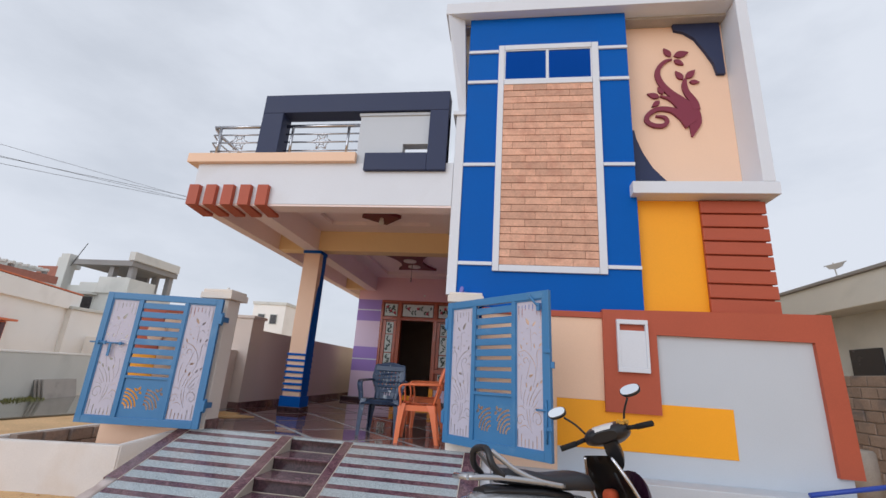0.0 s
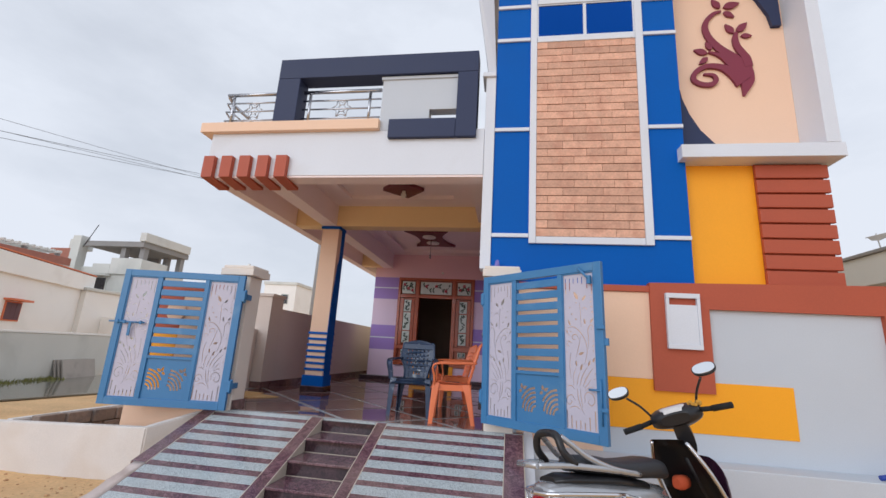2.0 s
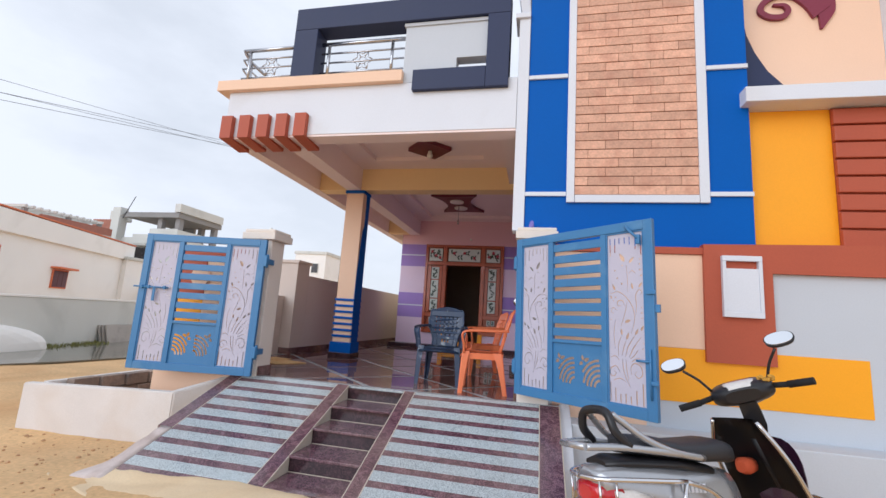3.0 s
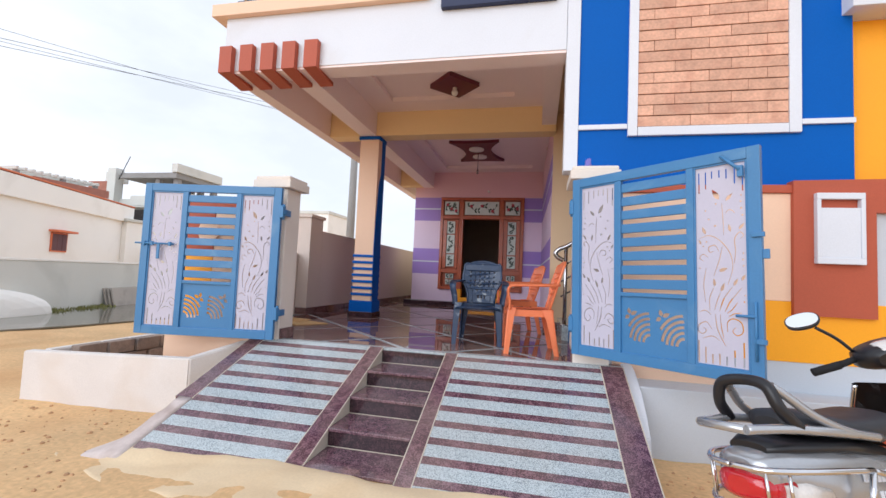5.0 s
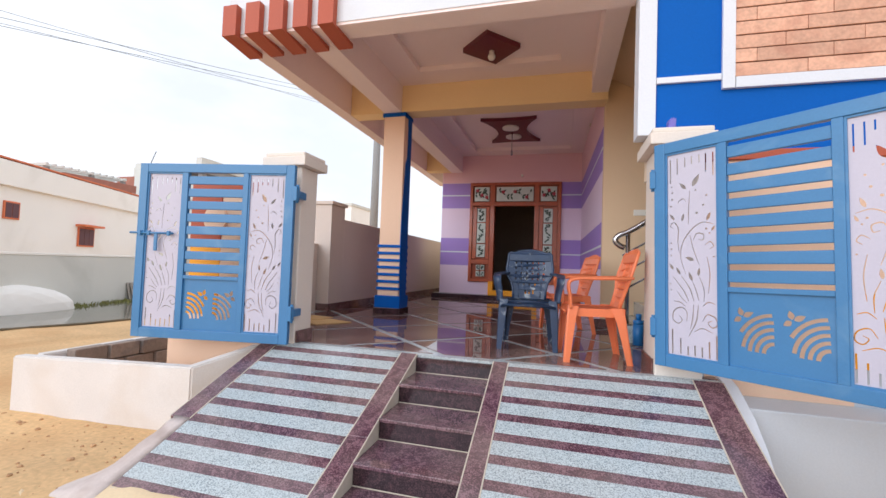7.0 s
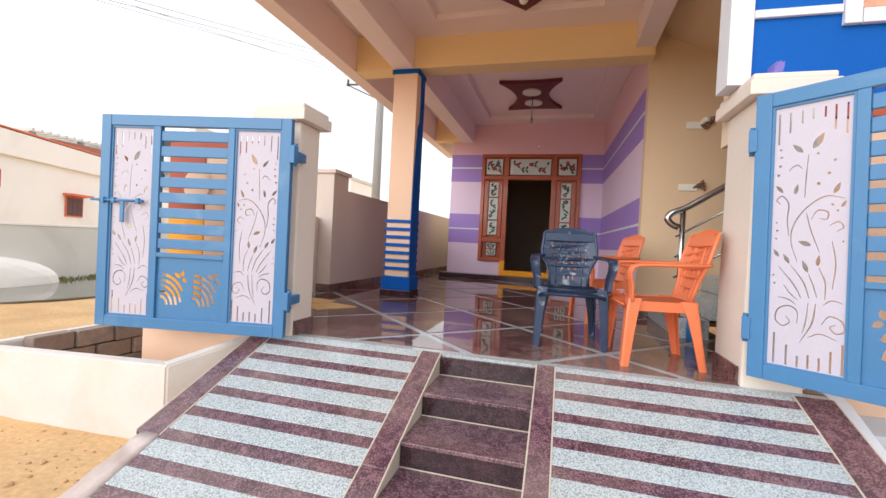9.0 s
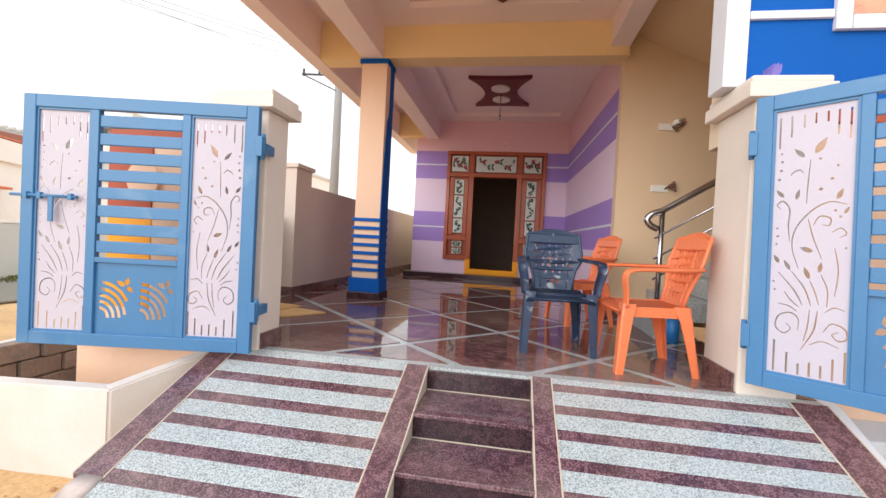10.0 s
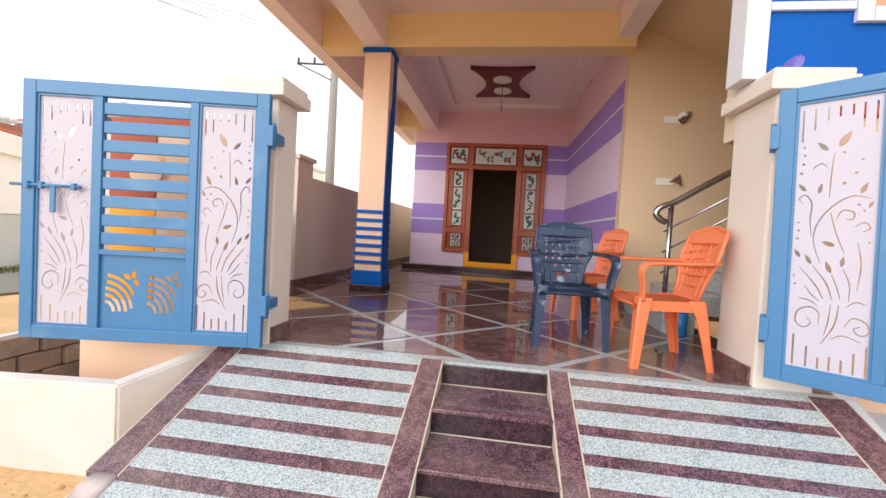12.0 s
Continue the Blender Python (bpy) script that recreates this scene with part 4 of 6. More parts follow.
    # legs: angled shells, broad under the seat and narrow at the foot
    for sx in (-1, 1):
        for sy, rows in ((-1, ((0.245, -0.215, 0.43, 0.075), (0.252, -0.225, 0.36, 0.07), (0.257, -0.235, 0.2, 0.058), (0.26, -0.245, 0.0, 0.045))), (1, ((0.2, 0.2, 0.42, 0.1), (0.215, 0.215, 0.33, 0.075), (0.225, 0.235, 0.18, 0.056), (0.235, 0.265, 0.0, 0.045)))):
            bm = bmesh.new()
            prev = None
            for x, y, z, w in rows:
                p = [(x, y + -sy * w), (x, y + sy * -0.012), (x - 0.006, y), (x - w, y), (x - w, y - sy * 0.009), (x - 0.016, y - sy * 0.012), (x - 0.01, y - sy * 0.02), (x - 0.01, y - sy * w)]
                ring = [bm.verts.new((sx * a, b, z)) for a, b in p]
                if prev:
                    for k in range(8):
                        bm.faces.new((prev[k], prev[(k + 1) % 8], ring[(k + 1) % 8], ring[k]))
                else:
                    bm.faces.new(ring)
                prev = ring
            bm.faces.new(prev[::-1])
            part("leg", bm, mat, ob)
        # arm: flat band from the shoulder forward, turning down into a broad post on the front leg
        bm = bmesh.new()
        line = spline([(sx * 0.205, 0.262, 0.655), (sx * 0.24, 0.16, 0.65), (sx * 0.268, 0.0, 0.645), (sx * 0.272, -0.14, 0.64), (sx * 0.272, -0.205, 0.625), (sx * 0.268, -0.222, 0.58), (sx * 0.252, -0.205, 0.5), (sx * 0.243, -0.2, 0.41)], 6)
        prev = None
        for i, p in enumerate(line):
            d = (line[min(i + 1, len(line) - 1)] - line[max(i - 1, 0)]).normalized()
            up = (Vector((sx, 0, 0)).cross(d) * sx).normalized()
            wd = 0.024 + 0.008 * math.sin(math.pi * i / (len(line) - 1))
            ring = [bm.verts.new(p + Vector((wd * a, 0, 0)) + up * b) for a, b in ((-1, -0.012), (-0.9, 0.002), (0.9, 0.002), (1, -0.012), (1.1, 0.004), (0.5, 0.012), (-0.5, 0.012), (-1.1, 0.004))]
            if prev:
                for k in range(8):
                    bm.faces.new((prev[k], prev[(k + 1) % 8], ring[(k + 1) % 8], ring[k])).smooth = True
            else:
                bm.faces.new(ring)
            prev = ring
        bm.faces.new(prev[::-1])
        part("armrest", bm, mat, ob)
    return ob


ORANGE = material("orange_plastic", srgb(232, 126, 82), 0.38, vary=0.08, scale=6.0, bump=0.05)
SLATE = material("slate_blue_plastic", srgb(42, 60, 88), 0.32, vary=0.3, scale=12.0, bump=0.05, dirt=(srgb(176, 184, 190), 16.0, 0.6, 0.7, 0.7))
chair(SLATE, pose(-0.9, 5.79, FZ, 0, 0, 3), "worn slate-blue plastic armchair with a woven back and paint splashes")
chair(ORANGE, pose(-0.37, 5.5, FZ, 0, 0, -84), "orange plastic armchair with a woven back near the gate pillar")
chair(ORANGE, pose(-0.55, 7.0, FZ, 0, 0, -72), "orange plastic armchair standing behind the blue one")

# ---- facade details ----
TILE = material("wood_look_wall_tile", srgb(214, 166, 140), 0.6, vary=0.22, scale=9.0, bump=0.3, grain=45.0, per_object=0.16, dirt=(srgb(180, 118, 96), 5.0, 0.52, 0.74, 0.5))
GROUT = material("dark_tile_joint", srgb(104, 58, 42), 0.9, vary=0.1)
GLASSBLUE = bpy.data.materials.new("blue_mirror_glass")
GLASSBLUE.use_nodes = True
gp = GLASSBLUE.node_tree.nodes["Principled BSDF"]
gp.inputs["Base Color"].default_value, gp.inputs["Metallic"].default_value, gp.inputs["Roughness"].default_value = srgb(14, 74, 158), 0.9, 0.03
panel = boxes("wall_tile_panel", GROUT, [(0.54, 1.74, FRONT - 0.008, FRONT - 0.002, 3.07, 5.67)], None, "wood-look tile cladding in staggered courses", "wall", S, 0)
rnd = random.Random(4)
n = 26
hrow = 2.6 / n
for r in range(n):
    z = 3.07 + r * hrow
    x, cut = 0.54, (0.44, 0.135, 0.31)[r % 3]
    while x < 1.74 - 0.01:
        x2 = min(x + cut, 1.74)
        bm = bmesh.new()
        box(bm, 0.0015, x2 - x - 0.0015, -0.012 - rnd.choice((0, 0.002, 0.004)), 0, 0.007, hrow - 0.001, 0.003)
        link("tile", bm, TILE, panel, m=Matrix.Translation((x, FRONT - 0.009, z)))
        x, cut = x2, 0.452

win = thing("window_1", "blue mirror-glass sliding window with a slim white frame", "window", kind=S)
for x0, x1 in ((0.545, 1.13), (1.145, 1.735)):
    boxes("pane", GLASSBLUE, [(x0 + 0.012, x1 - 0.012, FRONT - 0.012, FRONT - 0.004, 5.765, 6.235)], win, "blue reflective glass", bev=0)
bm = bmesh.new()
for r in ((0.541, 0.557, 5.752, 6.248), (1.723, 1.739, 5.752, 6.248), (1.118, 1.157, 5.752, 6.248), (0.557, 1.118, 5.752, 5.766), (1.157, 1.723, 5.752, 5.766), (0.557, 1.118, 6.234, 6.248), (1.157, 1.723, 6.234, 6.248)):
    box(bm, r[0], r[1], FRONT - 0.022, FRONT - 0.003, r[2], r[3])
part("frame", bm, WHITE, win)

RY = FRONT + 0.27
tree = thing("tree_relief", "maroon plaster tree relief with scrolling branches and leaves", "wall relief", Matrix.Translation((0.02, 0, 0.09)))
bm = bmesh.new()
outlines = [ribbon([(2.87, 6.13), (2.78, 6.1), (2.69, 6.0), (2.66, 5.87), (2.71, 5.71), (2.82, 5.56), (2.96, 5.42), (3.06, 5.26), (3.08, 5.1), (3.03, 4.89)], [0.02, 0.045, 0.06, 0.075, 0.085, 0.1, 0.13, 0.2, 0.17, 0.02], 8),
            ribbon([(3.02, 5.8), (3.0, 5.7), (3.02, 5.58), (3.1, 5.42), (3.12, 5.3)], [0.04, 0.07, 0.08, 0.1, 0.1], 6),
            ribbon([(2.67, 5.53), (2.8, 5.47), (2.89, 5.36), (2.98, 5.22), (3.02, 5.12)], [0.02, 0.05, 0.06, 0.06, 0.06], 6),
            ribbon([(3.04, 5.08), (2.94, 5.2), (2.8, 5.3), (2.63, 5.32), (2.5, 5.24), (2.47, 5.14), (2.55, 5.07), (2.67, 5.06), (2.73, 5.12), (2.7, 5.19), (2.59, 5.21)], [0.2, 0.14, 0.08, 0.06, 0.06, 0.06, 0.06, 0.06, 0.055, 0.045, 0.02], 8)]
for k, o in enumerate(outlines):
    prism(bm, o, RY - 0.03 - 0.002 * k, RY - 0.001)
part("trunk", bm, MAROON, tree)
for x0, z0, x1, z1 in [(2.86, 6.18, 2.77, 6.32), (2.9, 6.19, 3.1, 6.24), (2.9, 6.12, 3.02, 6.03), (2.99, 5.79, 2.9, 5.93), (3.03, 5.81, 3.16, 5.94), (3.07, 5.75, 3.2, 5.74), (2.66, 5.51, 2.5, 5.57), (2.71, 5.56, 2.65, 5.68), (2.66, 5.45, 2.55, 5.36)]:
    l = math.hypot(x1 - x0, z1 - z0)
    bm = bmesh.new()
    prism(bm, leaf(x0, z0, l, l * 0.5, math.degrees(math.atan2(z1 - z0, x1 - x0))), RY - 0.03, RY - 0.001)
    part("leaf", bm, MAROON, tree)
bm = bmesh.new()
prism(bm, [(2.93, 6.838), (3.555, 6.838), (3.555, 5.94), (3.45, 5.94), (3.42, 6.11), (3.32, 6.33), (3.21, 6.54), (3.07, 6.66), (2.95, 6.7)], RY - 0.05, RY - 0.001)
link("trim_dark_corner", bm, NAVY, None, "dark curved corner ornament", "trim", S)
bm = bmesh.new()
prism(bm, [(2.222, 5.07), (2.222, 4.15), (2.84, 4.15), (2.66, 4.33), (2.51, 4.51), (2.4, 4.73), (2.33, 4.94), (2.31, 5.07)], RY - 0.05, RY - 0.001)
link("trim_dark_foot", bm, NAVY, None, "dark curved foot ornament", "trim", S)

# niche on the red frame
bm = bmesh.new()
for r in ((1.87, 2.2, 1.88, 1.93), (1.87, 2.2, 2.4, 2.45), (1.87, 1.9, 1.93, 2.4), (2.17, 2.2, 1.93, 2.4)):
    box(bm, r[0], r[1], CY - 0.1, CY - 0.051, r[2], r[3], 0.004)
box(bm, 1.9, 2.17, CY - 0.07, CY - 0.051, 1.93, 2.33)
box(bm, 1.9, 2.17, CY - 0.092, CY - 0.071, 1.93, 2.33, 0.004)
link("meter_box", bm, WHITE, None, "white name-plate box on the brick red frame", "box")

# ---- terrace railings ----
def rosette(bm, x, y, z, s):
    for a in range(0, 360, 60):
        p = Vector((math.cos(radians(a)) * s, 0, math.sin(radians(a)) * s))
        q = Vector((math.cos(radians(a + 60)) * s, 0, math.sin(radians(a + 60)) * s))
        c = Vector((x, y, z))
        tube(bm, [c + p * 0.35, c + p], 0.008, 6)
        tube(bm, [c + p, c + (p + q) * 0.36, c + q], 0.007, 6)
    ring = [Vector((x, y, z)) + Vector((math.cos(radians(a)) * s * 0.35, 0, math.sin(radians(a)) * s * 0.35)) for a in range(0, 361, 30)]
    tube(bm, ring, 0.008, 6, False)


for x0, x1, cx in ((-3.78, -2.9, -3.35), (-2.62, -1.5, -2.05)):
    rail = thing("railing", "stainless steel terrace railing with a rosette", "railing", group="terrace railings")
    y = FRONT + 0.04
    for z in (4.7, 4.84, 4.97):
        bm = bmesh.new()
        tube(bm, [(x0, y, z), (x1, y, z)], 0.012, 8)
        part("bar", bm, STEEL, rail)
    bm = bmesh.new()
    tube(bm, [(x0, y, 5.1), (x1, y, 5.1)], 0.025, 10)
    part("handrail", bm, STEEL, rail)
    for x in (x0 + 0.1, x1 - 0.16 if x1 > -2 else x1 - 0.05):
        bm = bmesh.new()
        tube(bm, [(x, y, 4.6), (x, y, 5.1)], 0.02, 10)
        part("post", bm, STEEL, rail)
    bm = bmesh.new()
    rosette(bm, cx, y, 4.85, 0.14)
    part("rosette", bm, STEEL, rail)
rail = thing("railing", "stainless steel railing along the terrace side", "railing", group="terrace railings")
for z in (4.7, 4.84, 4.97, 5.1):
    bm = bmesh.new()
    tube(bm, [(-3.78, FRONT + 0.05, z), (-3.86, FRONT + 0.3, z), (-3.86, 12.5, z)], 0.012 if z < 5 else 0.025, 8)
    part("bar", bm, STEEL, rail)
for y in (FRONT + 0.3, 7, 9, 11):
    bm = bmesh.new()
    tube(bm, [(-3.86, y, 4.6), (-3.86, y, 5.1)], 0.02, 8)
    part("post", bm, STEEL, rail)

# ---- ceiling ornaments and lamps ----
BULB = material("milky_lamp_glass", srgb(240, 238, 230), 0.3, vary=0.02, bump=0)
orn = thing("ceiling_ornament", "maroon diamond ceiling ornament with a small bulb", "ceiling ornament")
bm = bmesh.new()
prism(bm, [(-1.82, 6.71), (-1.475, 6.36), (-1.14, 6.73), (-1.48, 7.07)], CEIL - 0.06, CEIL - 0.001, "xy")
part("plate", bm, DARKMAROON, orn)
bm = bmesh.new()
bmesh.ops.create_uvsphere(bm, u_segments=16, v_segments=10, radius=0.045, matrix=Matrix.Translation((-1.475, 6.73, CEIL - 0.13)))
tube(bm, [(-1.475, 6.73, CEIL - 0.06), (-1.475, 6.73, CEIL - 0.11)], 0.03, 12)
part("bulb", bm, BULB, orn, "small white bulb in a holder")
orn = thing("ceiling_ornament", "maroon star-shaped ceiling ornament with two white rings", "ceiling ornament")
bm = bmesh.new()
pts = []
for (x0, y0), (x1, y1), (mx, my) in [((-2.05, 9.15), (-1.08, 9.15), (-1.565, 9.19)), ((-1.08, 9.15), (-1.08, 10.5), (-1.3, 9.82)), ((-1.08, 10.5), (-2.05, 10.5), (-1.565, 10.46)), ((-2.05, 10.5), (-2.05, 9.15), (-1.83, 9.82))]:
    for k in range(8):
        t = k / 8
        pts.append(((1 - t) ** 2 * x0 + 2 * t * (1 - t) * (2 * mx - (x0 + x1) / 2) + t * t * x1, (1 - t) ** 2 * y0 + 2 * t * (1 - t) * (2 * my - (y0 + y1) / 2) + t * t * y1))
prism(bm, pts, CEIL - 0.06, CEIL - 0.001, "xy")
part("plate", bm, DARKMAROON, orn)
for y in (9.55, 10.08):
    bm = bmesh.new()
    prism(bm, disc2(-1.565, y, 0.15, 24), CEIL - 0.085, CEIL - 0.061, "xy")
    part("ring", bm, BULB, orn, "white round plate")
bm = bmesh.new()
tube(bm, [(-1.565, 9.82, CEIL - 0.061), (-1.565, 9.82, CEIL - 0.42)], 0.008, 8)
tube(bm, [(-1.565, 9.82, CEIL - 0.42), (-1.565, 9.82, CEIL - 0.5)], 0.02, 8)
part("hook", bm, STEEL, orn, "thin hanging fan rod")
for x, y, z, nm in ((-3.4, 6.4, CEIL, "bulb holder on the outer ceiling bay"), (-1.5, DOORY - 0.002, 3.72, "small door lamp holder above the door")):
    bm = bmesh.new()
    if y > 10:
        tube(bm, [(x, y, z), (x, y - 0.07, z)], 0.025, 12)
    else:
        tube(bm, [(x, y, z), (x, y, z - 0.09)], 0.028, 12)
    link("bulb_holder", bm, BULB, None, "white plastic " + nm, "lamp")

CABLE2 = material("brown_wire", srgb(110, 76, 62), 0.5, vary=0.1, bump=0)
CABLE = material("dark_cable", srgb(78, 76, 80), 0.6, vary=0.05, bump=0)
for x, z, nm in ((0.36, 2.4, "white switch plate with loose dark wires"), (0.4, 3.08, "white lamp point with loose wires")):
    ob = thing("switch_box", nm + " on the stair wall", "switch")
    boxes("plate", BULB, [(x - 0.12, x + 0.06, 7.585, 7.599, z - 0.035, z + 0.04)], ob, bev=0.004)
    bm = bmesh.new()
    r2 = random.Random(int(z * 10))
    for k in range(5):
        tube(bm, spline([(x + 0.02, 7.585, z), (x + 0.05 + 0.05 * r2.random(), 7.55, z + 0.05 * r2.uniform(-1, 1)), (x + 0.1 + 0.03 * r2.random(), 7.54, z + 0.08 * r2.uniform(-0.6, 1)), (x + 0.05, 7.56, z + 0.02)], 5), 0.006, 6)
    if z > 3:
        bm2 = bmesh.new()
        tube(bm2, [(x + 0.03, 7.599, z + 0.02), (x + 0.05, 7.55, z + 0.05), (x + 0.08, 7.52, z + 0.05)], 0.028, 12)
        part("lamp_head", bm2, BULB, ob, "white lamp head")
    part("wires", bm, CABLE2, ob, "loose dark wires")

# ---- stair with steel rail ----
stair = thing("stair", "grey granite stair rising beside the beige wall", "stair", kind=S)
for k in range(9):
    x = 0.0 + 0.26 * k
    boxes("step", GRANITE_LIGHT, [(x, x + 0.262, 6.42, 7.585, FZ + 0.17 * k, FZ + 0.17 * (k + 1))], stair, bev=0.006)
rail = thing("stair_railing", "stainless steel stair railing with a curled end", "railing")
bm = bmesh.new()
tube(bm, spline([(0.0, 6.5, 1.9), (-0.06, 6.5, 1.93), (-0.09, 6.5, 1.98), (-0.05, 6.5, 2.03), (0.06, 6.5, 2.08), (0.4, 6.5, 2.3), (1.5, 6.5, 3.0)], 6), 0.028, 12)
part("handrail", bm, STEEL, rail)
for dz in (0.22, 0.4, 0.58):
    bm = bmesh.new()
    tube(bm, [(-0.02, 6.5, 2.04 - dz), (1.5, 6.5, 3.0 - dz)], 0.01, 8)
    part("bar", bm, STEEL, rail)
for x in (0.03, 0.9):
    z = FZ + 0.17 * (1 + int(max(x, 0) / 0.26))
    bm = bmesh.new()
    tube(bm, [(x, 6.5, z), (x, 6.5, 2.05 + 0.64 * (x - 0.03))], 0.022, 12)
    tube(bm, [(x, 6.5, z), (x, 6.5, z + 0.015)], 0.05, 12)
    part("post", bm, STEEL, rail)
bm = bmesh.new()
for r, z0, z1 in ((0.05, 0, 0.2), (0.05, 0.2, 0.24), (0.025, 0.24, 0.3)):
    tube(bm, [(0.12, 6.35, FZ + z0), (0.12, 6.35, FZ + z1)], r, 14)
link("bottle", bm, material("blue_plastic", srgb(40, 120, 190), 0.3), None, "blue plastic bottle on the floor by the stair", "bottle")
CARD = material("tan_cardboard", srgb(206, 172, 120), 0.85, vary=0.1, scale=6.0)
bm = bmesh.new()
prism(bm, [(-3.62, 6.1), (-3.2, 6.0), (-2.95, 6.35), (-3.4, 6.5)], FZ, FZ + 0.012, "xy")
prism(bm, [(-3.7, 6.3), (-3.35, 6.28), (-3.3, 6.55), (-3.6, 6.6)], FZ + 0.012, FZ + 0.022, "xy")
link("cardboard", bm, CARD, None, "flattened tan cardboard sheets lying on the floor", "cardboard")
for x, y, z in ((-2.97, 5.2, 2.58), (0.12, 5.3, 2.675)):
    bm = bmesh.new()
    tube(bm, [(x, y, z), (x, y, z + 0.03)], 0.03, 12)
    tube(bm, [(x, y, z + 0.03), (x, y, z + 0.06)], 0.018, 10)
    link("lamp_holder", bm, BULB, None, "small white lamp holder on a gate pillar cap", "lamp", "", "pillar lamp holders")
bm = bmesh.new()
for k in range(4):
    prism(bm, leaf(0.09 + 0.015 * k, 2.674, 0.085, 0.04, 60 + 20 * k), 5.16 + 0.01 * k, 5.084 + 0.01 * k)
link("plastic_wrap", bm, material("violet_wrap", srgb(120, 110, 190), 0.3), None, "crumpled violet plastic wrap on the pillar cap", "wrap")

# ---- block-walled pit beside the ramp ----
BLOCK = material("weathered_cement_block", srgb(158, 140, 128), 0.9, vary=0.2, scale=5.0, bump=0.5, grain=40.0, per_object=0.12, dirt=(srgb(92, 96, 104), 2.5, 0.55, 0.7, 0.6))
LIMEWASH = material("limewashed_plaster", srgb(222, 216, 212), 0.85, vary=0.07, scale=3.0, bump=0.3, dirt=(srgb(206, 190, 174), 1.5, 0.52, 0.75, 0.5))
pit = thing("block_pit", "limewashed open pit with cement block lining", "pit", kind=S)


def wedge(bm, a, b, w, za, zb, z0):
    d = Vector((b[0] - a[0], b[1] - a[1])).normalized()
    nrm = Vector((-d.y, d.x)) * w
    pts = [(a[0], a[1], za), (b[0], b[1], zb), (b[0] + nrm.x, b[1] + nrm.y, zb), (a[0] + nrm.x, a[1] + nrm.y, za)]
    t = [bm.verts.new(p) for p in pts]
    o = [bm.verts.new((p[0], p[1], z0)) for p in pts]
    bm.faces.new(t)
    bm.faces.new(o[::-1])
    for i in range(4):
        bm.faces.new((o[i], o[(i + 1) % 4], t[(i + 1) % 4], t[i]))


for row in (((-5.26, 4.48), (-3.36, 4.52), 0.1, 0.72, 0.79, 0.0), ((-3.36, 4.52), (-3.06, 5.06), 0.1, 0.79, 0.93, 0.0), ((-5.06, 4.585), (-4.92, 6.2), 0.1, 0.73, 0.76, 0.0)):
    bm = bmesh.new()
    wedge(bm, *row)
    bmesh.ops.bevel(bm, geom=bm.edges[:], offset=0.012, segments=2, affect="EDGES")
    part("rim", bm, LIMEWASH, pit)
bm = bmesh.new()
box(bm, -5.0, -4.0, 6.05, 6.15, 0.0, 0.77)
part("back_wall", bm, LIMEWASH, pit)
r3 = random.Random(8)
for row in range(4):
    z = 0.16 + row * 0.15
    for k in range(5):
        y = 4.6 + (0.15 if row % 2 else 0) + k * 0.31
        if y + 0.3 < 6.04:
            bm = bmesh.new()
            xx = -4.955 + (y - 4.6) * 0.087
            box(bm, xx - 0.08, xx + 0.03 + 0.008 * r3.random(), y, y + 0.3, z, z + 0.14, 0.008)
            part("block", bm, BLOCK, pit)
    for k in range(3):
        x = -4.84 + (0.12 if row % 2 else 0) + k * 0.3
        bm = bmesh.new()
        box(bm, x, min(x + 0.29, -4.02), 5.99 - 0.008 * r3.random(), 6.05, z, z + 0.14, 0.008)
        part("block", bm, BLOCK, pit)
RUBBLE = material("reddish_rubble", srgb(150, 112, 96), 0.95, vary=0.25, scale=12.0, bump=0.6, island=True)
def stones(name, label, x0, x1, y0, y1, n, s0, s1, zf, seed, mat):
    rs = random.Random(seed)
    bm = bmesh.new()
    for k in range(n):
        x, y = rs.uniform(x0, x1), rs.uniform(y0, y1)
        s = s0 + (s1 - s0) * rs.random() ** 3
        z = zf(x, y)
        vs = bmesh.ops.create_icosphere(bm, subdivisions=1, radius=s)["verts"]
        q = Euler((rs.random() * 6, rs.random() * 6, rs.random() * 6)).to_matrix()
        for v in vs:
            c = q @ v.co
            c = Vector((c.x * rs.uniform(0.75, 1.25), c.y * rs.uniform(0.75, 1.25), c.z * rs.uniform(0.55, 0.9)))
            v.co = c + Vector((x, y, z + 0.2 * s))
    return link(name, bm, mat, None, label, "stones", "stuff")
stones("rubble", "broken reddish rubble at the bottom of the pit", -4.8, -4.1, 5.2, 5.98, 160, 0.02, 0.06, lambda x, y: 0.24 + 0.18 * math.exp(-((x + 4.35) ** 2 + (y - 5.7) ** 2) * 5), 5, RUBBLE)
PEBBLE = material("soil_pebbles", srgb(190, 150, 112), 0.95, vary=0.25, scale=10.0, bump=0.5, island=True)
stones("pebbles", "small earth clods and pebbles on the soil", -7.5, -2.9, 2.2, 4.45, 900, 0.004, 0.022, ground_z, 6, PEBBLE)
stones("pebbles", "small earth clods beside the ramp", 0.45, 4.0, 2.4, 4.8, 600, 0.004, 0.02, ground_z, 7, PEBBLE)

